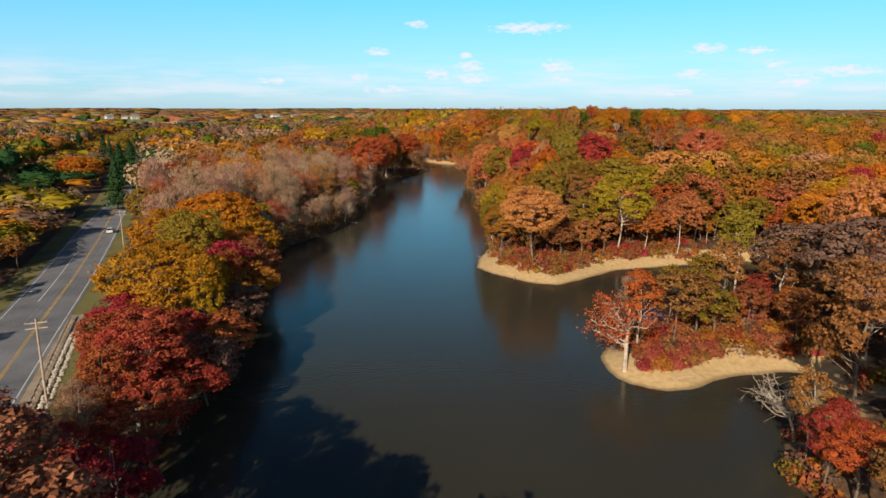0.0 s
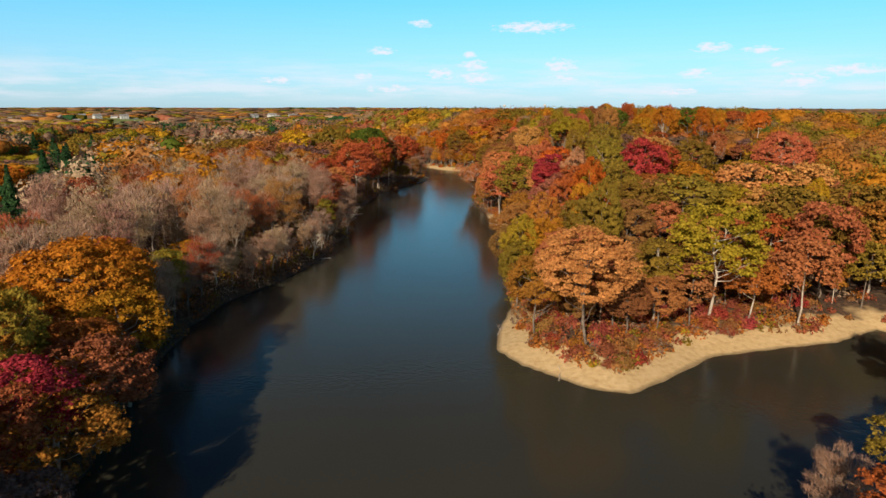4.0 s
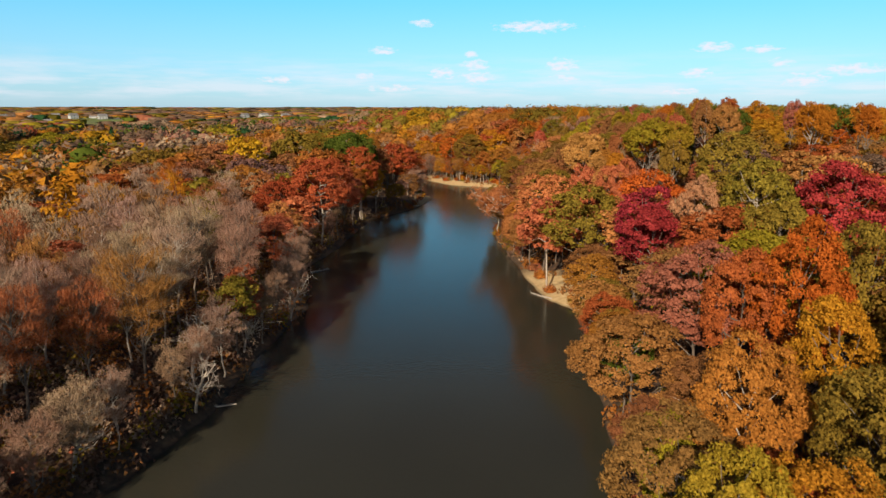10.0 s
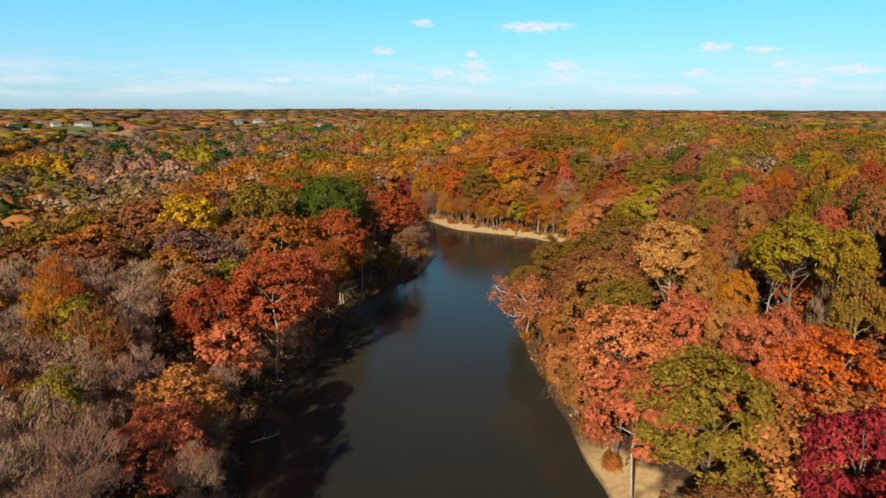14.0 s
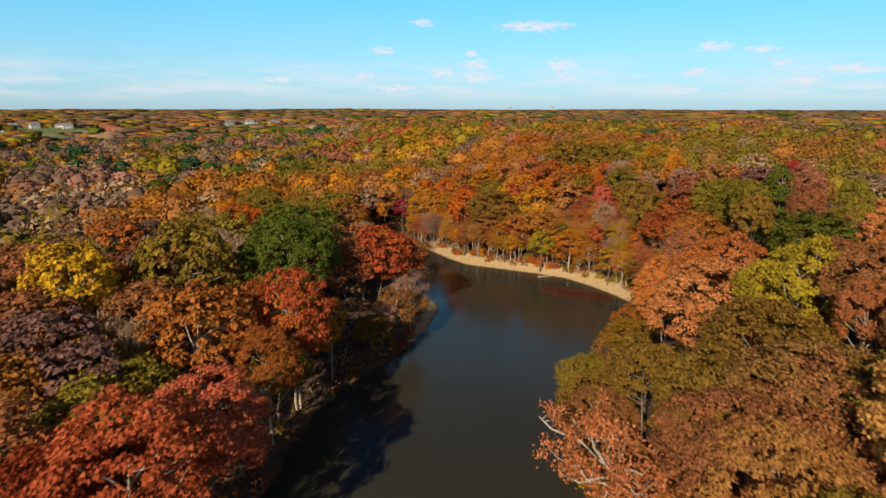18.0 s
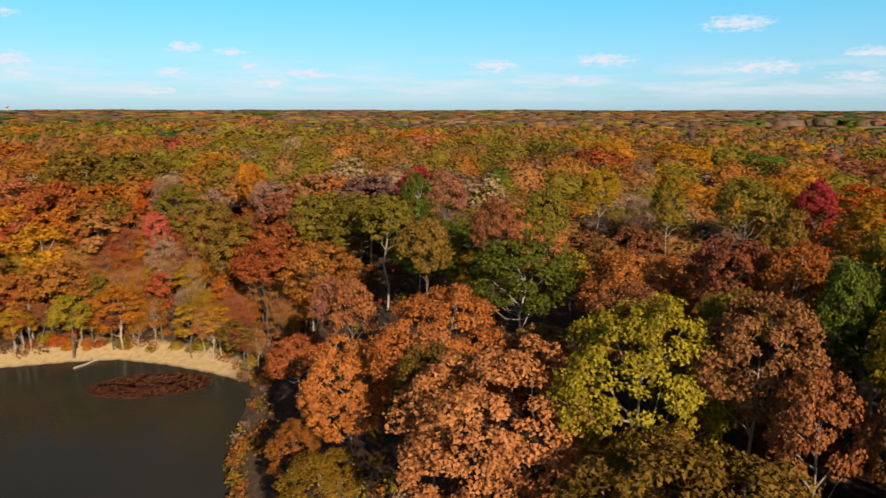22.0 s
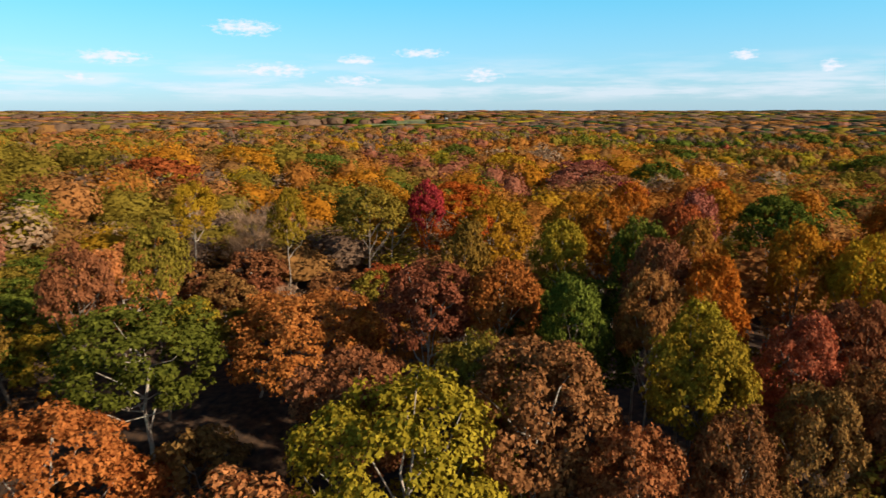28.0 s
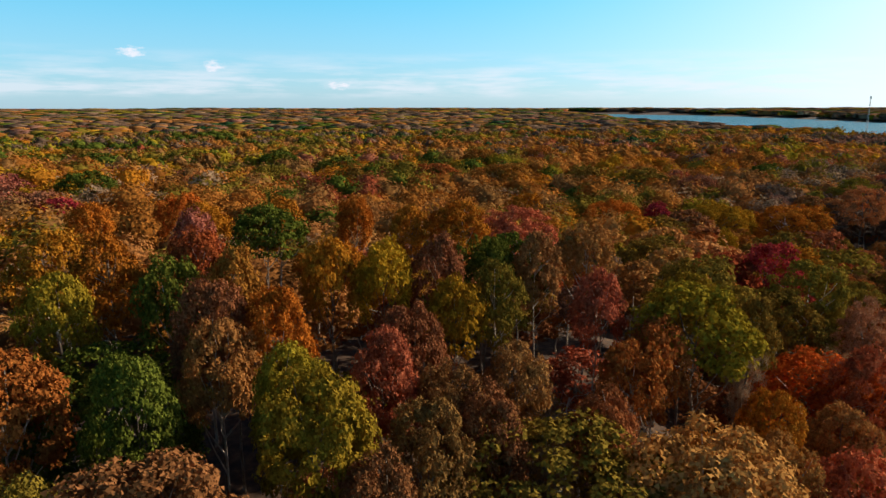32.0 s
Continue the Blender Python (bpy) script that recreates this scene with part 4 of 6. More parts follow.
plant("oak", "olive", 65.7, 424.6, 20.9, 1.03, 2)
plant("high", "rose", 42.1, 397.7, 20.9, 0.63, 2)
plant("high", "crimson", 71.6, 414.9, 21.0, 0.73, 2)
plant("high", "olive", 35.2, 368.9, 20.9, 0.91, 3)
plant("bare", "twig", 105.0, 386.7, 19.0, 1.20, 2)
plant("spread", "amber", 286.3, 351.4, 21.0, 1.33, 1)
plant("spread", "rose", 251.4, 322.3, 21.0, 1.33, 1)
plant("high", "amber", 76.1, 333.9, 21.0, 0.61, 2)
plant("high", "orange", 122.9, 324.6, 21.0, 0.62, 2)
plant("spread", "green", 257.2, 294.9, 21.0, 1.15, 1)
plant("high", "russet", 56.4, 332.4, 20.9, 0.52, 3)
plant("high", "lime", 51.0, 330.0, 20.9, 0.52, 3)
plant("high", "rust", 64.9, 327.7, 20.9, 0.56, 2)
plant("high", "orange", 63.8, 319.0, 20.9, 0.52, 2)
plant("high", "amber", 61.4, 314.8, 20.9, 0.52, 2)
plant("high", "amber", 80.6, 296.5, 21.0, 0.60, 2)
plant("high", "amber", 54.5, 312.7, 20.9, 0.52, 2)
plant("high", "brown", 52.6, 318.9, 21.0, 0.52, 3)
plant("high", "russet", 49.7, 323.7, 20.9, 0.52, 3)
plant("high", "olive", 54.0, 308.2, 21.0, 0.52, 2)
plant("high", "brown", 46.3, 321.0, 20.9, 0.52, 3)
plant("high", "brown", 45.9, 314.7, 20.9, 0.52, 3)
plant("high", "brown", 41.4, 330.2, 20.9, 0.52, 3)
plant("high", "brown", 43.0, 325.3, 21.0, 0.52, 3)
plant("high", "green", 59.4, 304.3, 20.9, 0.54, 2)
plant("spread", "rose", 274.8, 319.8, 21.0, 1.33, 1)
plant("oak", "crimson", 209.3, 311.6, 21.0, 0.92, 1)
plant("high", "orange", 104.0, 314.6, 21.0, 0.69, 2)
plant("high", "amber", 96.7, 306.9, 21.0, 0.74, 2)
plant("high", "orange", 92.3, 297.2, 21.0, 0.54, 2)
plant("spread", "olive", 436.5, 197.1, 21.0, 1.33, 1)
plant("spread", "green", 380.9, 159.5, 21.0, 1.33, 1)
plant("spread", "green", 340.1, 143.5, 21.0, 1.33, 1)
plant("spread", "olive", 329.7, 190.5, 21.0, 1.33, 1)
plant("spread", "olive", 482.7, 246.3, 21.0, 1.33, 1)
plant("high", "lime", 46.5, 288.5, 21.0, 0.66, 2)
plant("high", "orange", 76.6, 292.0, 21.0, 0.71, 2)
plant("high", "orange", 120.0, 311.7, 21.0, 0.71, 2)
plant("high", "rose", 88.1, 321.7, 21.0, 0.52, 2)
plant("high", "green", 92.5, 310.8, 21.0, 0.92, 2)
plant("spread", "olive", 282.5, 173.2, 21.0, 1.33, 1)
plant("spread", "green", 448.5, 245.4, 21.0, 1.33, 1)
plant("spread", "rose", 221.3, 317.0, 21.0, 1.22, 1)
plant("high", "amber", 85.8, 336.5, 21.0, 0.73, 2)
plant("high", "lime", 70.6, 338.9, 20.9, 0.52, 2)
plant("high", "green", 66.7, 331.6, 21.0, 0.52, 2)
plant("high", "rust", 72.9, 326.9, 21.0, 0.59, 2)
plant("high", "brown", 60.2, 331.1, 21.0, 0.55, 3)
plant("oak", "orange", 154.8, 189.9, 21.0, 0.95, 1)
plant("spread", "orange", 123.4, 185.7, 21.0, 1.01, 2)
plant("high", "crimson", 114.7, 177.2, 21.0, 0.75, 2)
plant("spread", "amber", 104.4, 161.5, 21.0, 1.12, 2)
plant("spread", "amber", 90.1, 144.8, 21.0, 1.13, 2)
plant("high", "amber", 61.7, 220.5, 21.0, 1.09, 2)
plant("high", "amber", 82.0, 202.0, 21.0, 0.52, 2)
plant("high", "russet", 57.2, 290.9, 21.0, 0.66, 2)
plant("bare", "twig", 79.7, 233.6, 19.0, 1.23, 2)
plant("high", "russet", 49.8, 299.0, 20.9, 0.52, 2)
plant("high", "brown", 56.8, 299.7, 20.9, 0.52, 2)
plant("high", "brown", 59.5, 310.6, 21.0, 0.52, 2)
plant("high", "orange", 56.7, 328.1, 21.0, 0.52, 3)
plant("high", "rust", 42.9, 299.8, 21.0, 0.56, 2)
plant("bare", "twig", 40.3, 264.8, 19.0, 0.85, 3)
plant("high", "brown", 42.7, 320.4, 21.0, 0.52, 3)
plant("bare", "twig", 41.6, 315.4, 18.9, 0.51, 3)
plant("high", "rust", 35.7, 306.8, 20.8, 0.56, 3)
plant("high", "amber", 35.4, 294.2, 20.9, 0.52, 3)
plant("high", "tan", 32.3, 299.4, 20.9, 0.55, 3)
plant("high", "tan", 31.9, 286.9, 21.0, 0.63, 3)
plant("bare", "twig", 41.4, 307.6, 18.8, 0.51, 3)
plant("high", "olive", 44.4, 238.7, 21.0, 0.77, 2)
plant("spread", "olive", 167.5, 99.1, 21.0, 1.18, 1)
plant("spread", "olive", 198.3, 97.1, 21.0, 0.96, 1)
plant("spread", "olive", 92.3, 77.9, 21.0, 1.01, 2)
plant("oak", "olive", 111.9, 87.7, 21.0, 1.10, 2)
plant("spread", "green", 148.8, 18.1, 21.0, 1.01, 2)
plant("spread", "rust", 279.8, 32.6, 21.0, 1.29, 1)
plant("spread", "rust", 293.8, 73.2, 21.0, 1.33, 1)
plant("spread", "rose", 141.8, 99.5, 21.0, 0.97, 2)
plant("spread", "amber", 503.4, -57.1, 21.0, 1.33, 1)
plant("spread", "rust", 266.9, 132.0, 21.0, 1.33, 1)
plant("spread", "rust", 224.5, 123.0, 21.0, 1.33, 1)
plant("high", "russet", 39.8, 311.7, 20.8, 0.52, 3)
plant("high", "rust", 42.5, 304.0, 20.9, 0.52, 2)
plant("pine", "pine", -148.5, 297.7, 21.0, 1.50, 2)
plant("pine", "pine", -163.7, 339.4, 21.0, 1.50, 1)
plant("pine", "pine", -119.8, 235.2, 21.0, 1.04, 2)
plant("pine", "pine", -200.2, 426.9, 21.0, 1.50, 1)
plant("pine", "pine", -155.2, 322.9, 21.0, 1.50, 2)
plant("spread", "olive", -211.9, 442.1, 21.0, 1.12, 1)
plant("spread", "lime", -234.6, 531.8, 21.0, 1.33, 1)
plant("pine", "pine", -222.1, 573.7, 21.0, 1.50, 1)
plant("pine", "pine", -274.2, 837.3, 21.0, 1.50, 1)
plant("pine", "pine", -250.9, 683.1, 21.0, 1.50, 1)
plant("spread", "olive", -222.1, 713.4, 21.0, 1.33, 1)
plant("pine", "pine", -252.7, 861.1, 21.0, 1.50, 1)
plant("spread", "olive", 9.0, 487.8, 21.0, 0.94, 2)
plant("spread", "olive", 44.6, 530.3, 21.0, 1.33, 1)
plant("spread", "olive", 114.6, 537.4, 12.0, 1.38, 1)
plant("oak", "flame", 42.4, 409.3, 12.0, 1.31, 2)
plant("oak", "olive", 35.7, 389.2, 12.0, 0.82, 3)
plant("oak", "lime", 26.9, 378.0, 11.9, 1.24, 3)
plant("spread", "amber", -26.4, 577.9, 21.0, 1.22, 1)
plant("oak", "olive", -90.1, 618.4, 21.0, 1.26, 1)
plant("spread", "olive", -102.9, 725.8, 21.0, 1.33, 1)
plant("high", "orange", 61.7, 463.0, 21.0, 0.52, 2)
plant("spread", "amber", -29.3, 740.8, 21.0, 1.33, 1)
plant("oak", "orange", 35.1, 597.0, 21.0, 1.28, 1)
plant("oak", "olive", -64.7, 472.2, 21.0, 1.09, 2)
plant("oak", "olive", -46.3, 459.0, 21.0, 1.13, 2)
plant("oak", "tan", 174.3, 530.1, 21.0, 1.31, 1)
plant("high", "olive", 43.5, 280.5, 20.9, 0.58, 2)
plant("bare", "grey", 41.9, 284.1, 18.9, 0.53, 2)
plant("high", "olive", 100.3, 366.2, 21.0, 0.94, 2)
plant("oak", "olive", 52.5, 274.6, 20.9, 0.91, 2)
plant("high", "olive", 22.9, 307.8, 21.0, 1.01, 3)
plant("high", "olive", 17.9, 341.4, 21.0, 0.89, 3)
plant("oak", "olive", 71.8, 251.3, 21.0, 1.05, 2)
plant("spread", "salmon", 101.2, 254.6, 21.0, 0.95, 2)
plant("maple", "salmon", 33.3, 265.8, 21.6, 1.60, 2)
plant("oak", "salmon", 18.8, 281.7, 20.5, 1.06, 1)
plant("oak", "salmon", 19.9, 292.3, 23.5, 1.06, 2)
plant("oak", "salmon", 28.5, 293.9, 22.7, 0.64, 2)
plant("oak", "orange", 36.5, 275.2, 22.2, 1.04, 2)
plant("oak", "salmon", 32.3, 277.9, 25.6, 0.60, 3)


def fill_woods():
    """Trees of their own round the lake; the farther woods are joined."""
    cand = []
    for row, gx in enumerate(np.arange(-112, 150, 8.0)):
        for gy in np.arange(-40, 560, 8.8):
            cand.append((gx + rng.uniform(-2.2, 2.2), gy + 4.4 * (row % 2) + rng.uniform(-2.4, 2.4)))
    cand = np.array(cand)
    d = shore_distance(cand)
    rs = road_side(cand[:, 0], cand[:, 1])
    ok = (d > beach_width(*cand.T) + 0.6) & ((rs < np.where(cand[:, 1] < 170, -13, -8)) | (rs > 17))
    ok &= ~((cand[:, 0] > 27) & (cand[:, 0] < 51) & (cand[:, 1] > 398) & (cand[:, 1] < 447))
    far = []
    near_first = np.argsort(np.abs(cand[ok][:, 0] + 2), kind="stable")
    for (x, y), dd in zip(cand[ok][near_first], d[ok][near_first]):
        if 345 < y < 442 and 8 < x < 35:
            continue
        room = 3.0 if 330 < y < 420 and 0 < x < 55 else 0.6 if x > 15 and y > 262 else 2.2
        if any((x - a) ** 2 + (y - b) ** 2 < (r + room) ** 2 for a, b, r in STANDING[:HERO_COUNT]):
            continue
        kind, colour = pick(palette(x, y))
        h = rng.uniform(16, 22) if kind != "slender" else rng.uniform(17, 23)
        away = abs(x + 2) + max(0, y - 400) * 0.6
        if dd < 8 and kind != "bare" and not (x > 0 and 270 < y < 400):
            h *= 0.75
        if y < 76 and x < -20:
            h *= 0.65
        elif x > 15 and 262 < y < 430:
            h = float(np.clip(rng.uniform(25, 31) + (4 if x < 75 and 280 < y < 343 else 0) - ground_height([(x, y)])[0], 11, 23))
        elif y < 145 and x < -38:
            h = rng.uniform(15, 18)
        if 16 < float(road_side(x, y)) < 48:
            h = rng.uniform(6, 10)
        if x < -100 or y < 30 or away > 105 or COUNT.get(species(kind, colour), 0) >= 290:
            far.append((x, y, kind, colour, h))
        else:
            plant(kind, colour, x, y, h, rng.uniform(0.95, 1.2) if kind == "bare" else rng.uniform(0.95, 1.3), 3 if math.hypot(x - 28, y - 325) < 27 else 2 if away < (58 if 130 < y < 260 else 40) else 1)
    return far


def bank_trees():
    """Trees that lean out over the water along both banks."""
    a, b = SHORE, np.roll(SHORE, -1, 0)
    for q, r in zip(a, b):
        e = r - q
        n = int(np.hypot(*e) / 4.6)
        out = np.array([e[1], -e[0]]) / np.hypot(*e)
        for k in range(n):
            x, y = q + e * (k + rng.uniform(0.1, 0.9)) / n + out * rng.uniform(0.9, 2.8)
            if not 50 < y < 500 or (x > 12 and 374 < y < 428) or float(beach_width(x, y)) > 2.6 or float(shore_distance([(x, y)])[0]) < 0.7:
                continue
            if any((x - c) ** 2 + (y - d) ** 2 < 16 for c, d, _ in STANDING):
                continue
            kind, colour = pick(palette(x, y))
            plant(kind, colour, x, y, rng.uniform(10, 16) * (0.8 if y < 90 and x < 0 else 1), rng.uniform(0.9, 1.25), 2)


# Maples at the edge of view or beyond, placed so their shadows reach the water.
for x, y, h in ((-39, 47, 17), (-34, 41, 20), (-30, 37, 20), (-44, 51, 13), (-25, 33, 20)):
    plant("maple", "rose" if x > -40 else "crimson", x, y - 1, h, 1.3, 3 if x < -33 else 2)
# Low trees overhanging the west bank; dark leaf tones stand in for the shade there.
for x, y, h, w, tone in ((-33.2, 66, 11, 1.4, "crimson"), (-32.8, 74, 10.5, 1.5, "crimson"), (-32.6, 82, 10.5, 1.5, "dusk"), (-33.2, 92, 11, 1.5, "crimson"), (-35.2, 104, 12, 1.4, "dusk"), (-37.5, 116, 13, 1.4, "rust"), (-40, 128, 14.5, 1.3, "brown"), (-42.5, 140, 17, 1.2, "amber")):
    plant("oak", tone, x, y, h, w, 2)
# Unseen oaks behind the start of the flight, added only to shade the near water.
for k in range(3):
    plant("oak", "rust", -25 + 3.0 * k, 20 + 3 * math.sin(k * 2.1), 21.0, 1.0, 1)
bank_trees()
HERO_COUNT = len(STANDING)
JOINED = fill_woods()


def young_trees():
    """Low trees that close the gaps between the tall ones."""
    left = 290
    for x0, x1, y0, y1, pitch in ((18, 66, 286, 346, 6.6), (48, 84, 268, 312, 6.8), (12, 60, 262, 286, 8.5), (9, 78, 146, 192, 6.5), (27, 64, 87, 112, 6.5), (-60, -36, 100, 150, 6.5)):
        for gx in np.arange(x0, x1, pitch):
            for gy in np.arange(y0, y1, pitch):
                x, y = gx + rng.uniform(-2, 2), gy + rng.uniform(-2, 2)
                if left < 1 or float(shore_distance([(x, y)])[0]) < float(beach_width(x, y)) + 4 or -14 < float(road_side(x, y)) < 17:
                    continue
                if any((x - a) ** 2 + (y - b) ** 2 < 11 for a, b, _ in STANDING):
                    continue
                kind, colour = pick((("maple", "brown", 4), ("maple", "rust", 4), ("oak", "brown", 3), ("oak", "russet", 2), ("maple", "olive", 0.8), ("maple", "crimson", 0.5)))
                plant(kind, colour, x, y, rng.uniform(8, 13.5), rng.uniform(1.1, 1.5), 2 if math.hypot(x - 28, y - 325) < 30 else 1, name="young_tree",
                      label=f"low young tree with {LOOK[colour]} autumn leaves under the tall wood")
                left -= 1


young_trees()


def shore_thicket():
    """Thin saplings that stand close together behind the beach at the lake's head."""
    made = 0
    while made < 230:
        x, y = rng.uniform(-22, 66), rng.uniform(428, 516)
        d = float(shore_distance([(x, y)])[0])
        if not float(beach_width(x, y)) * 0.8 < d < 26 or y < 440 - 0.2 * x:
            continue
        kind, colour = pick((("bare", "tan", 3), ("bare", "amber", 2), ("bare", "orange", 2), ("bare", "russet", 2), ("slender", "rust", 1.6), ("slender", "amber", 1.4), ("slender", "orange", 1.2), ("maple", "olive", 0.6)))
        plant(kind, colour, x, y, rng.uniform(7, 12) + 0.25 * d, rng.uniform(1.0, 1.5), 2, bool(rng.random() < 0.35), name="sapling",
              label=f"thin sapling with sparse {LOOK[colour]} leaves behind the beach")
        made += 1


shore_thicket()


# ---- woods farther off, joined ----
MEADOWS = [(980, 1030, 220, 190), (1560, 760, 360, 210), (2250, 640, 420, 190), (-560, 1170, 100, 55), (-650, 1290, 105, 75), (-385, 1545, 68, 90), (-760, 1220, 85, 55)]


def in_meadow(x, y):
    return any(((x - a) / w) ** 2 + ((y - b) / h) ** 2 < 1 for a, b, w, h in MEADOWS)


def crown_template(rng, rings, sides, leaves, size):
    """A lumpy crown of unit size with loose leaves round it, for trees far off: verts, triangles, which are smooth."""
    lumps = rng.normal(size=(9, 3))
    lumps[:, 2] = np.abs(lumps[:, 2])
    lumps /= np.linalg.norm(lumps, axis=1)[:, None]

    def swell(u):
        return 0.72 + 0.3 * np.max(np.exp(-((1 - u @ lumps.T) / 0.12)), axis=1)
    el = np.linspace(-0.75 if rings > 3 else -0.25, 1.3, rings)
    u = np.array([(math.cos(e) * math.cos(t), math.cos(e) * math.sin(t), math.sin(e)) for k, e in enumerate(el) for t in (np.arange(sides) + 0.5 * (k % 2)) * 2 * math.pi / sides] + [(0, 0, 1.0)])
    dome = u * swell(u)[:, None] * rng.uniform(0.66, 0.82, (len(u), 1)) * (1.0 if rings > 3 else 1.2)
    f = []
    for k in range(rings - 1):
        for j in range(sides):
            a, b, c, d = k * sides + j, k * sides + (j + 1) % sides, (k + 1) * sides + j, (k + 1) * sides + (j + 1) % sides
            f += [(a, b, c), (b, d, c)] if k % 2 else [(a, b, d), (a, d, c)]
    f += [((rings - 1) * sides + j, (rings - 1) * sides + (j + 1) % sides, len(u) - 1) for j in range(sides)]
    w = rng.normal(size=(leaves, 3))
    w[:, 2] = np.abs(w[:, 2]) * 1.1 - 0.3
    w /= np.linalg.norm(w, axis=1)[:, None]
    lv, lf = quads(w * swell(w)[:, None] * rng.uniform(0.8, 1.08, (leaves, 1)), w + rng.normal(size=(leaves, 3)) * 0.35, np.full(leaves, size), rng)
    v, faces = join([(dome, np.array(f)), (lv, lf)])
    return v, faces, np.arange(len(faces)) < len(f)


def far_woods():
    cols = ["rust", "orange", "brown", "olive", "green", "salmon", "crimson", "tan", "yellow", "grey", "pine", "lime", "mauve", "amber", "russet", "rose", "flame", "twig", "dusk"]
    shares = np.array([5, 0.8, 3.5, 3.0, 1.0, 0.5, 0.4, 0.3, 0.1, 0.2, 0.2, 0.6, 0.4, 0.7, 2.0, 0.5, 0.7, 1.4, 2.0])
    # rust orange brown olive green salmon crimson tan yellow grey pine lime mauve amber russet rose flame twig dusk
    STANDS = np.array([5.4, 1.2, 3.8, 6.6, 2.8, 0.5, 0.4, 0.3, 0.2, 0.0, 0.3, 1.6, 0.15, 1.6, 2.4, 1.0, 1.2, 0.4, 1.2])
    SOUTH_STANDS = np.array([7.0, 3.2, 3.4, 2.8, 2.4, 0.8, 0.7, 0.4, 0.3, 0.0, 0.2, 1.0, 0.15, 2.8, 2.0, 1.8, 2.2, 0.4, 0.8])
    # The next two mute the crowns beyond 600 and 900 m to imitate haze.
    HAZY_FAR_STANDS = np.array([3.6, 0.3, 3.0, 5.2, 2.8, 0.2, 0.3, 0.1, 0.1, 0.0, 0.6, 1.3, 0.3, 0.9, 2.2, 1.0, 0.6, 0.5, 5.0])
    HAZY_PLAIN_STANDS = np.array([1.0, 0.0, 1.6, 2.4, 2.4, 0.0, 0.3, 0.0, 0.0, 0.0, 1.6, 0.7, 0.6, 0.2, 1.6, 1.0, 0.0, 0.5, 10.0])
    WEST_STANDS = np.array([0.8, 0.3, 1.6, 2.8, 1.8, 0.1, 0.2, 0.1, 0.1, 0.4, 2.0, 1.2, 0.3, 0.7, 2.4, 0.3, 0.2, 2.0, 5.0])
    spots = [(x, y, h, cols.index(c), 0.0) for x, y, k, c, h in JOINED]
    r = 110.0
    centre = np.array([0.0, 260.0])
    while r < 4700:
        s = max(11.0, 0.016 * r) if r < 950 else 0.0165 * r
        n = int(2 * math.pi * r / s)
        for a in np.arange(n) * 2 * math.pi / n + rng.uniform(0, 6):
            q = centre + (r + rng.uniform(-s, s) * 0.5) * np.array([math.cos(a), math.sin(a)]) + rng.uniform(-s, s, 2) * 0.3
            x, y = q
            if -112 < x < 150 and -40 < y < 560:
                continue
            if x < -60 and y < -40:
                continue
            bearing = math.degrees(math.atan2(x, y - 300))
            if r > 500 and not (-60 < bearing < 185):
                continue
            rs = road_side(x, y)
            if -6 < rs < 18 or far_lake(x, y) or in_meadow(x, y) or (abs(x) < 50 and y < 20):
                continue
            low = 0.5 if 16 < rs < 48 else 1.0
            u = noise.noise(Vector((x / 150, y / 150, 3.0)))
            v = noise.noise(Vector((x / 60, y / 60, 9.0)))
            w = shares.copy()
            if v > 0.27:
                w[[3, 4]] *= 16
            elif v > 0.12:
                w[[1, 13, 7]] *= 2.5
            elif v < -0.28:
                w[[15, 6, 16, 5]] *= 9
            elif v < -0.12:
                w[[0, 16]] *= 5
            if u > 0.12:
                w[[2, 9, 14]] *= 4
            elif u < -0.15:
                w[[0, 1, 16]] *= 2.5
            # Distance haze by colour: more dusk, mauve and pine, less orange.
            if r > 1000:
                w[[18, 12, 10]] *= 6
                w[[0, 1, 16, 7, 5]] *= 0.3
            if x < -120:
                w[[17, 18, 10, 3]] *= 2.0
            if -450 < x < -140 and 380 < y < 950:
                w[[10, 4, 3]] *= 6
            if x > 150 and y < 350:
                w[[0, 2, 15]] *= 2.0
            cell = 30 if r < 420 else 48 if r < 1100 else 110
            patch = noise.cell(Vector((x / cell + 2.2 * v, y / cell + 2.2 * u, 5.0))) * 0.5 + 0.5
            wide = noise.cell(Vector((x / (3.5 * cell) + 1.2 * v, y / (3.5 * cell) + 1.2 * u, 8.0))) * 0.5 + 0.5
            chance = rng.random()
            if chance < 0.84:
                table = np.cumsum(SOUTH_STANDS if x > 90 and y < 430 and r < 560 else WEST_STANDS if x < -100 and r < 900 else HAZY_PLAIN_STANDS if r > 900 else HAZY_FAR_STANDS if r > 600 else STANDS)
                c = int(np.searchsorted(table / table[-1], patch if chance < 0.56 else wide))
                spots.append((x, y, low * rng.uniform(14, 21.5), min(c, len(cols) - 1), s))
                continue
            pick_at = rng.random()
            spots.append((x, y, low * rng.uniform(14, 21), min(len(cols) - 1, int(np.searchsorted(np.cumsum(w) / w.sum(), pick_at))), s))
        r += s * 0.9
    spots = np.array(spots)
    z = ground_height(spots[:, :2])
    fine_set, near_set, mid_set, far_set = ([crown_template(np.random.default_rng(300 + 10 * a + k), *size) for k in range(6)] for a, size in enumerate(((5, 8, 760, 0.062), (5, 9, 300, 0.098), (4, 7, 60, 0.16), (3, 6, 6, 0.3))))
    V, F, M, S, at = [], [], [], [], 0
    for (x, y, h, c, s), g in zip(spots, z):
        rad = max(7.6, s * 0.76) * rng.uniform(0.75, 1.25)
        r = math.hypot(x, y - 260)
        seen = y > -40 and x > -0.9 * y - 70 or x > 30 + 0.2 * (348 - y)
        flat = 0.36
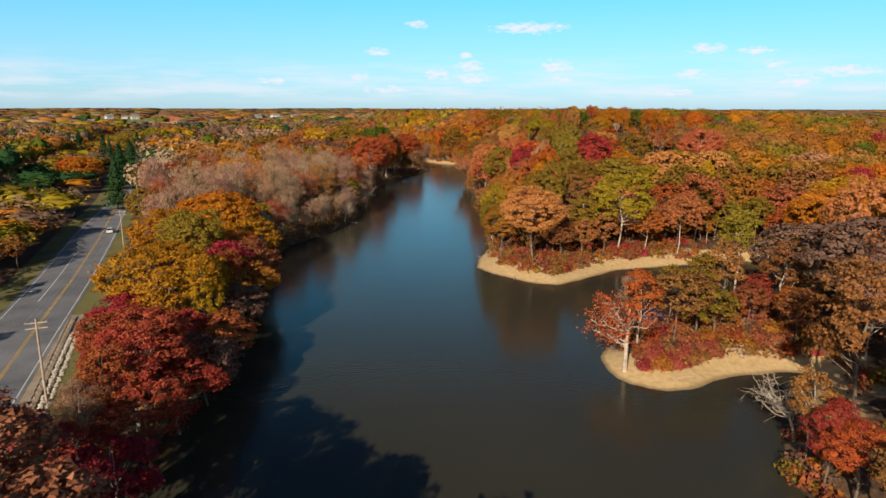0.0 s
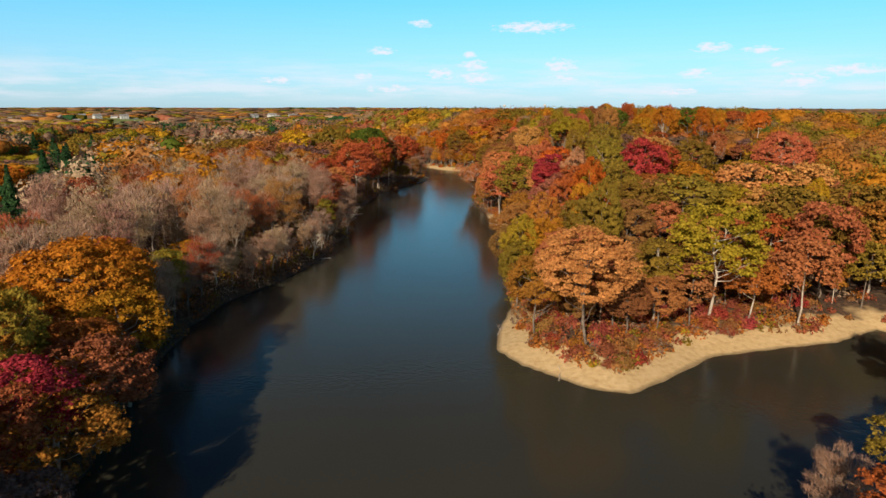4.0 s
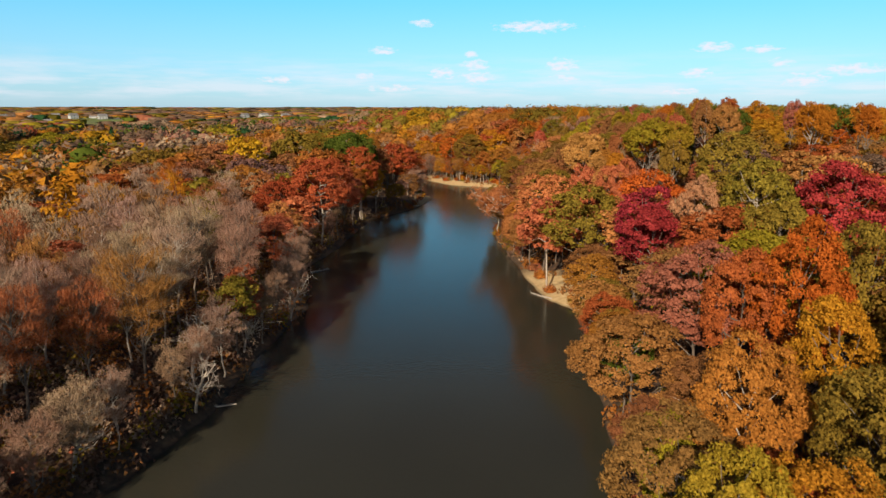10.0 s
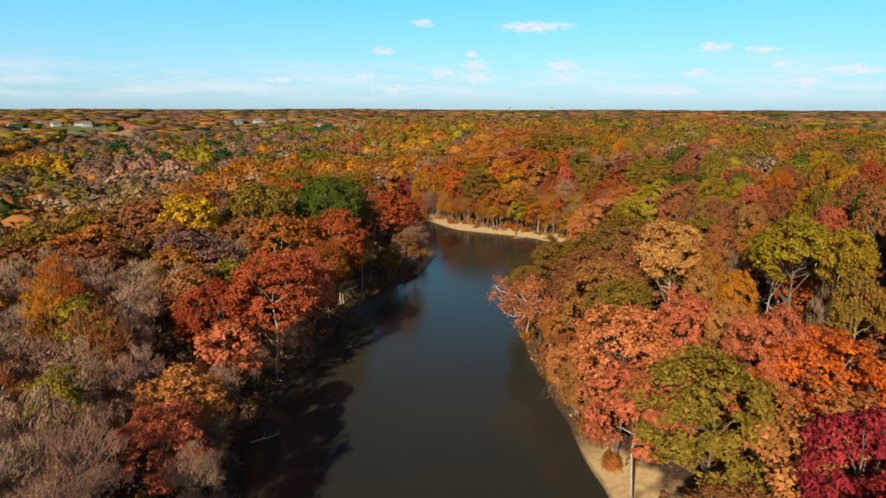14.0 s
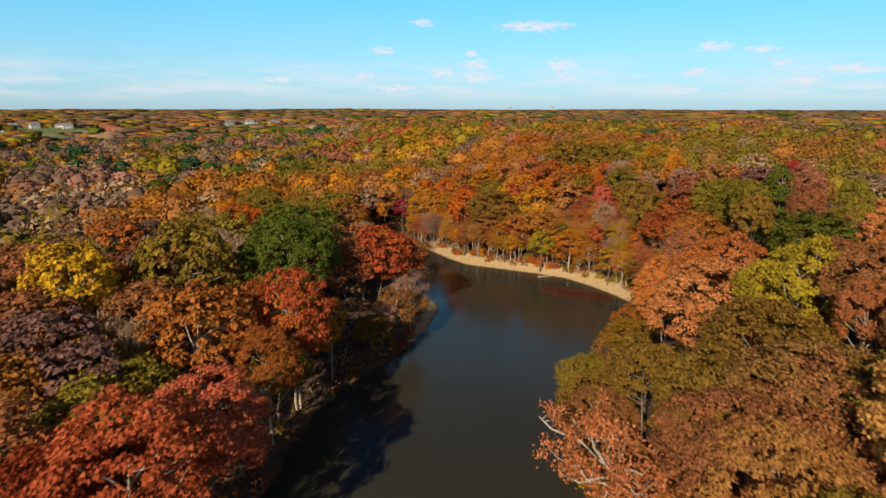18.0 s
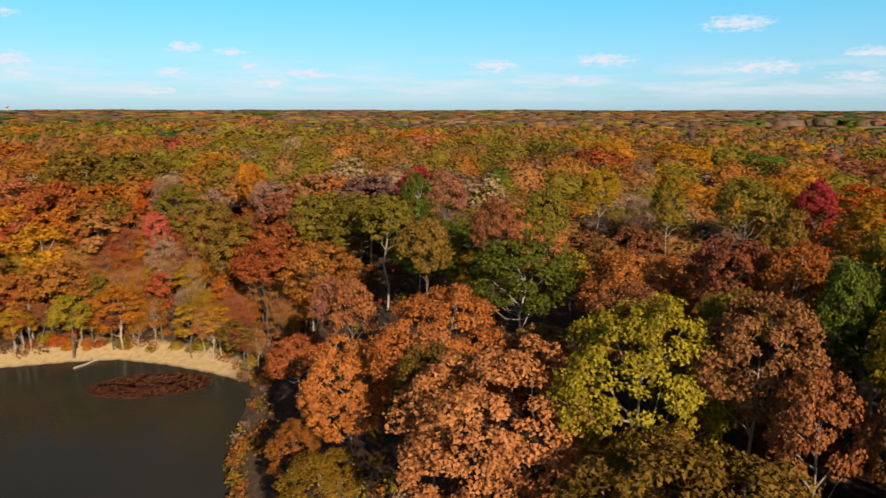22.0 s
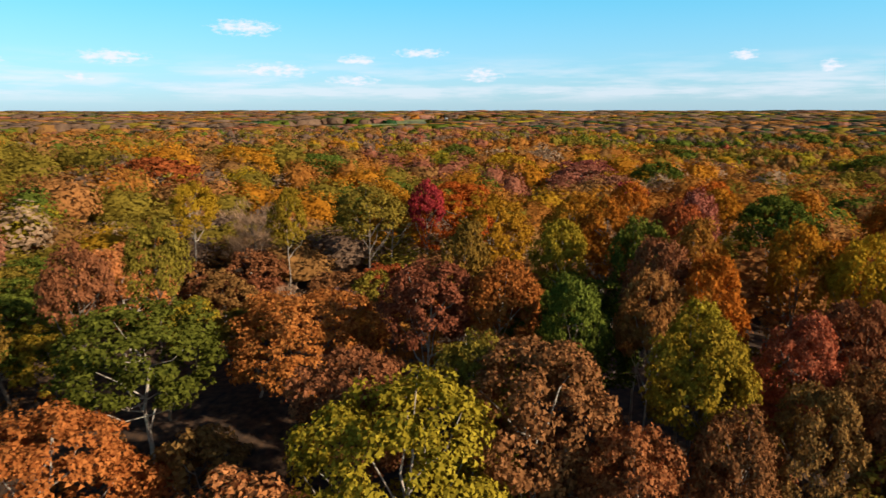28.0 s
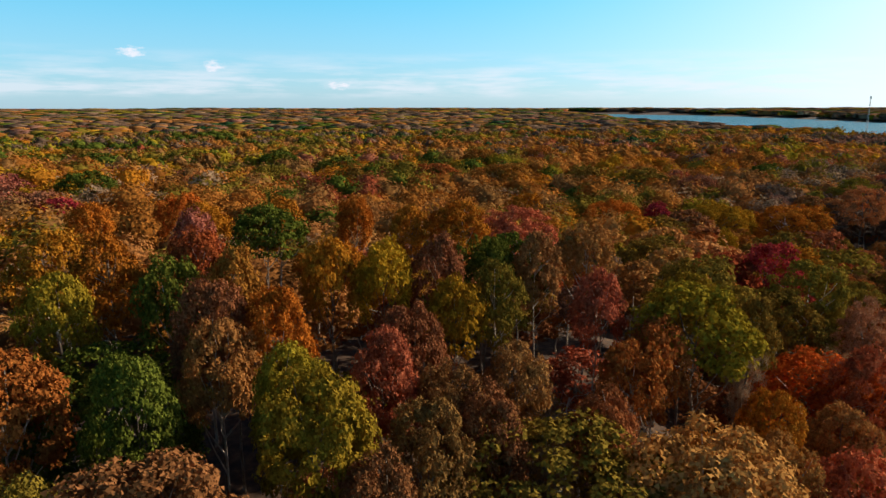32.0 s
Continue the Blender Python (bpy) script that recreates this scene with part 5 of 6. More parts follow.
        if r > 900:
            rad, flat = s * rng.uniform(0.95, 1.3), 0.24
        if x < -250 and 800 < y < 1750:
            h *= 0.7
        v, f, smooth = (far_set if not seen or r > 900 else fine_set if math.hypot(x - 20, y - 345) < 235 and x > 0 else mid_set if r > 380 or x < -112 else near_set)[rng.integers(0, 6)]
        if cols[int(c)] in ("twig", "grey") and r < 900:
            f, smooth = f[~smooth], smooth[~smooth]
        a = rng.uniform(0, 2 * math.pi)
        v = v @ np.array([[math.cos(a), math.sin(a), 0], [-math.sin(a), math.cos(a), 0], [0, 0, 1]])
        v = v * (rad, rad, h * flat) + (x, y, g + h * (1 - flat))
        if r > 900:
            v[:, 2] = np.where(v[:, 2] < g + h * (1 - flat), g + 0.15 * h, v[:, 2])
        V.append(v)
        F.append(f + at)
        M.append(np.full(len(f), int(c)))
        S.append(smooth)
        at += len(v)
    me = make_mesh("woods", np.concatenate(V), np.concatenate(F), [leafy("distant_" + LEAF[c].name, *TONES[LEAF[c].name], grain=0.3, scale=0.12, lumps=0.9) for c in cols],
                   np.concatenate(M), np.concatenate(S))
    tagged(new("woods", me), "mixed autumn forest of rust, orange, brown and green crowns reaching the horizon, with haze put into the far colours", "forest", kind="stuff")


far_woods()


# ---- meadows ----
def meadow(cx, cy, w, h):
    n = 28
    t = np.arange(n) * 2 * math.pi / n
    rim = 1 + 0.10 * np.sin(3 * t + cx) + 0.06 * np.sin(7 * t)
    p = np.concatenate([[(cx, cy)]] + [np.column_stack([cx + w * q * rim * np.cos(t), cy + h * q * rim * np.sin(t)]) for q in (0.5, 1.06)])
    z = ground_height(p) + 1.2
    f = [(0, 1 + k, 1 + (k + 1) % n) for k in range(n)]
    f += [q for k in range(n) for q in ((1 + k, 1 + n + k, 1 + n + (k + 1) % n), (1 + k, 1 + n + (k + 1) % n, 1 + (k + 1) % n))]
    return tagged(new("meadow", make_mesh("meadow", np.column_stack([p, z]), f, [MEADOW], smooth=True)), "open green and straw-coloured meadow among the woods", "meadow", kind="structure")


for m in MEADOWS:
    meadow(*m)


# ---- parts from bmesh ----
def part(name, bm, mat, parent=None, label=""):
    me = bpy.data.meshes.new(name)
    bm.to_mesh(me)
    bm.free()
    me.materials.append(mat)
    ob = new(name, me)
    if parent is not None:
        ob.parent = parent
    if label:
        ob["label"] = label
    return ob


def box(bm, x0, x1, y0, y1, z0, z1, bevel=0.0):
    r = bmesh.ops.create_cube(bm, size=1.0, matrix=Matrix.Translation(((x0 + x1) / 2, (y0 + y1) / 2, (z0 + z1) / 2)) @ Matrix.Diagonal((x1 - x0, y1 - y0, z1 - z0, 1)))
    if bevel:
        bmesh.ops.bevel(bm, geom=[e for e in bm.edges if r["verts"][0] in e.verts or any(v in r["verts"] for v in e.verts)], offset=bevel, segments=2, affect="EDGES")
    return r["verts"]


def rod(bm, a, b, r0, r1=None, sides=8):
    a, b = Vector(a), Vector(b)
    m = Matrix.Translation((a + b) / 2) @ (b - a).to_track_quat("Z", "Y").to_matrix().to_4x4()
    bmesh.ops.create_cone(bm, cap_ends=True, segments=sides, radius1=r0, radius2=r0 if r1 is None else r1, depth=(b - a).length, matrix=m)


# ---- the road ----
ROAD_YAW = math.degrees(math.atan(0.412))


def road_point(along, left, up=0.0):
    """A place on the road: metres along it from where it passes the lake's foot, metres left of its east edge."""
    c, s0 = 0.9246, 0.3809
    left = left + float(road_bend(along))
    return (-22.6 - s0 * along - c * left, c * along - s0 * left, 3.2 + 15 * float(step(1300, 4800, math.hypot(-22.6 - s0 * along, c * along - 200))) + up)


def strip(name, mat, a0, a1, l0, l1, up, seg=12.0):
    n = max(1, int((a1 - a0) / seg))
    v, f = [], []
    for k in range(n + 1):
        a = a0 + (a1 - a0) * k / n
        w = float(step(195, 290, a)) * 4.4
        v += [road_point(a, (l0 - w) if l0 > 5 else l0, up), road_point(a, (l1 - w) if l1 > 5 else l1, up)]
        if k:
            f.append((2 * k - 2, 2 * k, 2 * k + 1, 2 * k - 1))
    return new(name, make_mesh(name, v, f, [mat]))


tagged(strip("road", ASPHALT, -120, 2500, 0.0, 12.2, 0.06), "grey asphalt country road with painted lane lines", "road", kind="structure")
tagged(strip("verge", GRASS, -120, 900, -7.0, -0.05, 0.03), "mown grass verge with dry leaves beside the road", "verge", kind="structure")
tagged(strip("verge", GRASS, -120, 900, 12.25, 17.0, 0.03), "mown grass verge with dry leaves beside the road", "verge", kind="structure")
for name, mat, left, wide, what in (("edge_line", WHITE_PAINT, 0.5, 0.16, "white painted edge line on the asphalt road"), ("edge_line", WHITE_PAINT, 11.3, 0.16, "white painted edge line on the asphalt road"),
                                    ("centre_line", YELLOW_PAINT, 4.1, 0.13, "double yellow centre line on the asphalt road"), ("centre_line", YELLOW_PAINT, 4.4, 0.13, "double yellow centre line on the asphalt road")):
    tagged(strip(name, mat, 85 if left > 4 and left < 5 else -120, 1500, left, left + wide, 0.066), what, "road marking", kind="structure")
for k in range(2):
    tagged(strip("centre_line", YELLOW_PAINT, -120, 60, 4.1 + 0.3 * k, 4.23 + 0.3 * k, 0.066), "double yellow centre line on the asphalt road", "road marking", kind="structure")
tagged(strip("lane_line", WHITE_PAINT, 132, 176, 7.4, 7.58, 0.066), "solid white lane line beside the turning lane", "road marking", kind="structure")
tagged(strip("road_shoulder", GRAVEL, -120, 120, -2.2, -0.02, 0.045), "rusty gravel shoulder beside the road", "shoulder", kind="structure")


def turn_arrow(along):
    bm = bmesh.new()
    pts = [(-0.1, -1.6), (0.1, -1.6), (0.1, 0.2), (0.7, 0.55), (0.7, 0.1), (1.5, 0.85), (0.7, 1.5), (0.7, 1.05), (-0.1, 0.6)]
    vs = [bm.verts.new((-x, y, 0)) for x, y in pts]
    bm.faces.new(vs)
    ob = part("turn_arrow", bm, WHITE_PAINT)
    ob.matrix_world = pose(*road_point(along, 9.5, 0.068), 0, 0, ROAD_YAW)
    tagged(ob, "white painted left-turn arrow on the asphalt", "road marking", kind="structure")


turn_arrow(140)


def guard_rail(a0, a1, left):
    root = new("guard_rail")
    root.matrix_world = pose(*road_point(a0, left, 0.0), 0, 0, ROAD_YAW)
    n = int((a1 - a0) / 1.9)
    profile = [(0.0, 0.44), (0.08, 0.49), (0.08, 0.54), (0.0, 0.60), (0.08, 0.66), (0.08, 0.71), (0.0, 0.76)]
    bm = bmesh.new()
    for side in (0, 0.006):
        rows = [[bm.verts.new((-x - side, y, z)) for x, z in profile] for y in (0, a1 - a0)]
        for k in range(len(profile) - 1):
            bm.faces.new((rows[0][k], rows[1][k], rows[1][k + 1], rows[0][k + 1]))
    part("rail", bm, STEEL, root)
    bm = bmesh.new()
    box(bm, 0.0, 0.14, -0.06, 0.06, -0.5, 0.8, 0.01)
    post = part("post", bm, WOOD_POLE, root)
    for k in range(1, n + 1):
        p = post.copy()
        scene.collection.objects.link(p)
        p.location = (0, k * 1.9, 0)
    return tagged(root, "weathered steel guard rail on short wooden posts beside the road", "guard rail")


guard_rail(60, 118, -2.3)

STONE = mottled("riprap_stone", [(0.26, 0.22, 0.17), (0.46, 0.40, 0.32), (0.62, 0.56, 0.46)], 0.9, bump=0.6)


def stone_wall():
    """Pale stones laid along the shoulder behind the guard rail."""
    root = new("stone_edging")
    root.matrix_world = pose(*road_point(66, -3.3, 0), 0, 0, ROAD_YAW)
    shapes = []
    for k in range(5):
        bm = bmesh.new()
        bmesh.ops.create_icosphere(bm, subdivisions=1, radius=0.5)
        for v in bm.verts:
            v.co = Vector((v.co.x * 0.75, v.co.y * 0.95, v.co.z * 0.62)) * (1 + 0.28 * noise.noise(v.co * 2.3 + Vector((k * 7.1, 0, 0))))
        me = bpy.data.meshes.new("stone")
        bm.to_mesh(me)
        bm.free()
        me.materials.append(STONE)
        shapes.append(me)
    for k in range(46):
        for row in range(2):
            o = new("stone", shapes[(k * 3 + row) % 5])
            o.parent = root
            o.matrix_local = pose(row * 0.85 + rng.uniform(-0.1, 0.1), k * 0.95 + row * 0.4 + rng.uniform(-0.15, 0.15), 0.12 - row * 0.14, rng.uniform(-15, 15), rng.uniform(-15, 15), rng.uniform(0, 360))
    return tagged(root, "row of pale rough stones edging the roadside bank", "stone edging")


stone_wall()


def utility_pole():
    root = new("utility_pole")
    bm = bmesh.new()
    rod(bm, (0, 0, -0.8), (0, 0, 11.2), 0.17, 0.11, 10)
    part("pole", bm, WOOD_POLE, root)
    for z in (10.7, 10.0):
        bm = bmesh.new()
        box(bm, -1.25, 1.25, -0.06, 0.06, z - 0.07, z + 0.07, 0.01)
        part("crossarm", bm, WOOD_POLE, root)
        if z < 10.5:
            break
        for x in (-1.1, -0.45, 0.45, 1.1):
            bm = bmesh.new()
            rod(bm, (x, 0, z + 0.07), (x, 0, z + 0.22), 0.05, 0.03)
            part("insulator", bm, STEEL, root, "small grey ceramic insulator")
    bm = bmesh.new()
    for sx in (-1, 1):
        rod(bm, (sx * 0.75, 0.05, 10.62), (0, 0.1, 9.9), 0.02, 0.02, 5)
    part("brace", bm, STEEL, root)
    return tagged(root, "weathered wooden utility pole with a crossarm beside the road", "utility pole", "utility poles along the road")


pole = utility_pole()
POLE_AT = [81, 174, 254, 326, 394, 460, 526, 592]
pole.matrix_world = pose(*road_point(POLE_AT[0], -3.4), 0, 0, ROAD_YAW)
for a in POLE_AT[1:]:
    copy_thing(pole, pose(*road_point(a, -4.0), 0, 0, ROAD_YAW))


def overhead_wire(x):
    cu = bpy.data.curves.new("overhead_wire", "CURVE")
    cu.dimensions, cu.bevel_depth, cu.bevel_resolution = "3D", 0.012, 0
    cu.materials.append(STEEL)
    sp = cu.splines.new("POLY")
    pts = []
    for a, b in zip(POLE_AT, POLE_AT[1:]):
        for k in range(6):
            t = k / 6
            la, lb = (-3.4 if a == POLE_AT[0] else -4.0), -4.0
            p = road_point(a + (b - a) * t, la + (lb - la) * t - x, 10.9 - 3.2 * t * (1 - t))
            pts.append(p)
    sp.points.add(len(pts) - 1)
    for q, p in zip(sp.points, pts):
        q.co = (*p, 1)
    return tagged(new("overhead_wire", cu), "thin sagging power line strung between the utility poles", "wire", "power lines along the road")


for x in (-1.1, -0.45, 1.1):
    overhead_wire(x)

# ---- cars on the road ----
TYRE = mottled("tyre_rubber", [(0.015, 0.015, 0.015), (0.04, 0.04, 0.04)], 3.0)
GLASS, _n, _l, _b = material("car_glass", 0.05)
_b.inputs["Base Color"].default_value = (0.02, 0.025, 0.03, 1)
LAMP_RED, _n, _l, _b = material("tail_lamp", 0.3)
_b.inputs["Base Color"].default_value = (0.4, 0.02, 0.02, 1)
LAMP_WHITE, _n, _l, _b = material("head_lamp", 0.15)
_b.inputs["Base Color"].default_value = (0.8, 0.8, 0.78, 1)


def paint(name, colour):
    m, n, l, b = material(name, 0.25)
    t = noise_tex(n, l, 3.0)
    r = ramp(n, [(0.3, tuple(c * 0.9 for c in colour)), (0.7, colour)])
    l.new(t.outputs["Fac"], r.inputs[0])
    l.new(r.outputs[0], b.inputs["Base Color"])
    return m


def extrude_profile(bm, profile, half, inset):
    sides = [[bm.verts.new((sx * (half - (inset if z > 0.95 else 0)), y, z)) for y, z in profile] for sx in (-1, 1)]
    n = len(profile)
    for k in range(n):
        bm.faces.new((sides[0][k], sides[0][(k + 1) % n], sides[1][(k + 1) % n], sides[1][k]))
    bm.faces.new(sides[0])
    bm.faces.new(sides[1][::-1])
    bmesh.ops.recalc_face_normals(bm, faces=bm.faces)


def car(colour, label, x, y, z, yaw):
    root = new("car")
    root.matrix_world = pose(x, y, z, 0, 0, yaw)
    bm = bmesh.new()
    extrude_profile(bm, [(-2.25, 0.35), (-2.3, 0.75), (-2.15, 0.95), (-1.9, 1.02), (1.0, 1.0), (2.1, 0.82), (2.28, 0.6), (2.25, 0.35)], 0.9, 0.06)
    bmesh.ops.bevel(bm, geom=bm.edges[:], offset=0.05, segments=2, affect="EDGES")
    part("body", bm, paint("car_paint", colour), root)
    bm = bmesh.new()
    extrude_profile(bm, [(-2.0, 0.98), (-1.45, 1.48), (0.1, 1.5), (0.95, 0.98)], 0.8, 0.08)
    bmesh.ops.bevel(bm, geom=bm.edges[:], offset=0.04, segments=2, affect="EDGES")
    cabin = part("cabin", bm, GLASS, root, "dark tinted glass cabin")
    bm = bmesh.new()
    box(bm, -0.68, 0.68, -1.4, 0.05, 1.47, 1.53, 0.02)
    part("roof", bm, paint("car_roof", colour), cabin)
    for sx in (-1, 1):
        for sy in (-1.4, 1.4):
            bm = bmesh.new()
            rod(bm, (sx * 0.72, sy, 0.33), (sx * 0.93, sy, 0.33), 0.33, 0.33, 16)
            part("wheel", bm, TYRE, root, "black rubber wheel")
        bm = bmesh.new()
        box(bm, sx * 0.68 - 0.18, sx * 0.68 + 0.18, -2.33, -2.2, 0.7, 0.86)
        part("tail_light", bm, LAMP_RED, root, "red tail light")
        bm = bmesh.new()
        box(bm, sx * 0.66 - 0.18, sx * 0.66 + 0.18, 2.15, 2.31, 0.6, 0.72)
        part("headlight", bm, LAMP_WHITE, root, "clear headlight")
    return tagged(root, label, "car", "cars on the road")


for colour, label, along, left in (((0.75, 0.75, 0.75), "white car driving on the asphalt country road", 206, 2.1), ((0.06, 0.06, 0.07), "dark grey car on the asphalt country road", 330, 6.0),
                                   ((0.5, 0.5, 0.52), "silver car on the asphalt country road", 344, 6.0)):
    car(colour, label, *road_point(along, left, 0.06), ROAD_YAW)

# ---- houses far off ----
SIDING = mottled("white_siding", [(0.42, 0.40, 0.37), (0.58, 0.56, 0.52)], 0.4)
CREAM = mottled("cream_siding", [(0.36, 0.31, 0.25), (0.48, 0.42, 0.34)], 0.4)
SHINGLE = mottled("grey_shingles", [(0.16, 0.14, 0.13), (0.30, 0.28, 0.26)], 0.5)


def house(x, y, yaw, w, d, h, mat, what):
    root = new("house")
    root.matrix_world = pose(x, y, float(ground_height([(x, y)])[0]), 0, 0, yaw)
    bm = bmesh.new()
    box(bm, -w / 2, w / 2, -d / 2, d / 2, -1, h)
    part("wall", bm, mat, root)
    bm = bmesh.new()
    rows = [[bm.verts.new((sx * (w / 2 + 0.5), yy, zz)) for yy, zz in ((-d / 2 - 0.5, h - 0.1), (0, h + d * 0.36), (d / 2 + 0.5, h - 0.1))] for sx in (-1, 1)]
    for k in range(2):
        bm.faces.new((rows[0][k], rows[1][k], rows[1][k + 1], rows[0][k + 1]))
    for r in rows:
        bm.faces.new(r)
    bm.faces.new((rows[0][0], rows[0][2], rows[1][2], rows[1][0]))
    roof = part("roof", bm, SHINGLE, root, "grey shingled gable roof")
    bm = bmesh.new()
    box(bm, w * 0.25, w * 0.25 + 0.8, -0.5, 0.5, h, h + d * 0.36 + 1.0)
    part("chimney", bm, CREAM, roof)
    for side in (-1, 1):
        for zz in ((1.0, 2.4), (3.8, 5.1)) if h > 5 else ((1.0, 2.4),):
            for k in (-0.32, 0, 0.32):
                bm = bmesh.new()
                box(bm, k * w - 0.6, k * w + 0.6, side * (d / 2 + 0.03) - 0.05, side * (d / 2 + 0.03) + 0.05, *zz)
                part("window", bm, GLASS, root, "dark window pane")
    return tagged(root, what, "house", "houses of the village beyond the woods")


HOUSES = [(-665, 1186), (-615, 1149), (-651, 1281), (-659, 1363), (-635, 1396), (-590, 1330), (-560, 1260), (-368, 1488), (-354, 1564), (-338, 1650), (-422, 1482), (-431, 1532),
          (-409, 1586), (-373, 1645), (-518, 1320), (-846, 1285), (-766, 1210), (-639, 1083), (-907, 1675), (-720, 1150), (-800, 1330), (2725, 942), (2553, 824), (2740, 770),
          (2371, 649), (1886, 565), (1154, -388), (1030, -345), (1039, -417), (871, -512), (-164, 2669)]
HOUSES += [(-660 + 55 * math.cos(2.4 * k) * (1 + k * 0.2), 1290 + 40 * math.sin(2.4 * k) * (1 + k * 0.2)) for k in range(9)]
HOUSES += [(-385 + 30 * math.cos(2.4 * k) * (1 + k * 0.2), 1560 + 40 * math.sin(2.4 * k) * (1 + k * 0.2)) for k in range(7)]
for k, (hx, hy) in enumerate(HOUSES):
    house(hx, hy, 40 * k % 90 - 30, 11 + k % 4, 9 + k % 3, 6.2 if k % 3 else 8.0, CREAM if k % 4 == 1 else SIDING,
          ("cream" if k % 4 == 1 else "white") + " two-storey house with a grey gable roof among trees")


def water_tower(x, y):
    root = new("water_tower")
    root.matrix_world = pose(x, y, float(ground_height([(x, y)])[0]))
    bm = bmesh.new()
    rod(bm, (0, 0, -1), (0, 0, 34), 5.0, 3.4, 16)
    part("stem", bm, SIDING, root)
    bm = bmesh.new()
    bmesh.ops.create_uvsphere(bm, u_segments=20, v_segments=12, radius=11, matrix=Matrix.Translation((0, 0, 40)) @ Matrix.Diagonal((1, 1, 0.75, 1)))
    part("tank", bm, SIDING, root, "bulbous white steel tank")
    tagged(root, "white water tower rising above the far woods", "water tower")


water_tower(385, 4480)
water_tower(640, 4380)


def lattice_mast(x, y, h):
    root = new("lattice_mast")
    root.matrix_world = pose(x, y, float(ground_height([(x, y)])[0]))
    feet = [(2.2 * math.cos(a), 2.2 * math.sin(a)) for a in (0.5, 2.6, 4.7)]
    for fx, fy in feet:
        bm = bmesh.new()
        rod(bm, (fx, fy, -1), (fx * 0.25, fy * 0.25, h), 0.22, 0.16, 6)
        part("leg", bm, STEEL, root)
    for k in range(14):
        bm = bmesh.new()
        for j in range(3):
            a, b = feet[j], feet[(j + 1) % 3]
            s0, s1 = 1 - 0.75 * k / 14, 1 - 0.75 * (k + 1) / 14
            rod(bm, (a[0] * s0, a[1] * s0, h * k / 14), (b[0] * s1, b[1] * s1, h * (k + 1) / 14), 0.09, 0.09, 4)
        part("brace", bm, STEEL, root)
    bm = bmesh.new()
    rod(bm, (0, 0, h - 1), (0, 0, h + 4), 1.3, 1.3, 10)
    part("antenna", bm, SIDING, root, "pale antenna drum")
    tagged(root, "grey steel lattice mast above the far woods", "mast")


lattice_mast(422, -1096, 66)

# ---- shrubs, undergrowth, driftwood ----
def shrub_meshes(seed):
    r = np.random.default_rng(seed)
    n = 880
    u = r.normal(size=(n, 3))
    u /= np.linalg.norm(u, axis=1)[:, None]
    u[:, 2] = np.abs(u[:, 2])
    lump = 1 + 0.35 * np.sin(u[:, 0] * 4 + seed) * np.cos(u[:, 1] * 5)
    c = u * (1.5, 1.5, 1.7) * (lump * r.uniform(0.5, 1.0, n))[:, None] + (0, 0, 0.25)
    crown = quads(c, u + r.normal(size=(n, 3)) * 0.5, np.full(n, 0.15), r)
    stems = join([bough(np.array([0, 0, -0.2]), c[k] * 0.9, 0.04, 0.012, r, 4, 2) for k in r.permutation(n)[:9]])
    return make_mesh("stems", *stems, [BARK], smooth=True), make_mesh("foliage", *crown, [LEAF["shrub"]])


SHRUBS = [shrub_meshes(k) for k in range(4)]


def shrub(x, y, s, colour):
    root = new("shrub")
    root.matrix_world = pose(x, y, float(ground_height([(x, y)])[0]), 0, 0, rng.uniform(0, 360)) @ Matrix.Diagonal((s * rng.uniform(0.9, 1.3), s * rng.uniform(0.9, 1.3), s, 1))
    for name, me, mat in zip(("stems", "foliage"), SHRUBS[rng.integers(0, 4)], (BARK, LEAF[colour])):
        o = new(name, me)
        o.parent = root
        o.material_slots[0].link = "OBJECT"
        o.material_slots[0].material = mat
    tagged(root, {"shrub": "dark red leafy shrub growing on the sandy bank", "crimson": "crimson leafy shrub growing on the sandy bank", "orange": "orange leafy shrub on the lake bank",
                  "rust": "rust-brown leafy shrub on the lake bank", "lime": "yellow-green leafy shrub on the lake bank", "brown": "brown half-bare shrub on the lake bank"}[colour],
           "shrub", "shrubs on the lake banks")


def shrubs():
    made = 0
    while made < 285:
        zone = rng.random()
        if zone < 0.28:
            x, y, lo, hi, table = rng.uniform(26, 62), rng.uniform(86, 120), 4.6, 13, ("shrub", "shrub", "rust", "brown")
        elif zone < 0.62:
            x, y, lo, hi, table = rng.uniform(10, 70), rng.uniform(146, 195), 5.2, 15, ("shrub", "shrub", "rust", "brown", "crimson")
        elif zone < 0.9:
            x, y, lo, hi, table = rng.uniform(-14, 50), rng.uniform(425, 500), 3.0, 10, ("orange", "rust", "lime")
        else:
            x, y, lo, hi, table = rng.uniform(12, 30), rng.uniform(200, 330), 1.5, 4, ("rust", "orange", "shrub", "lime")
        d = float(shore_distance([(x, y)])[0])
        if lo < d < hi:
            shrub(x, y, rng.uniform(0.55, 1.15), table[rng.integers(0, len(table))])
            made += 1


shrubs()


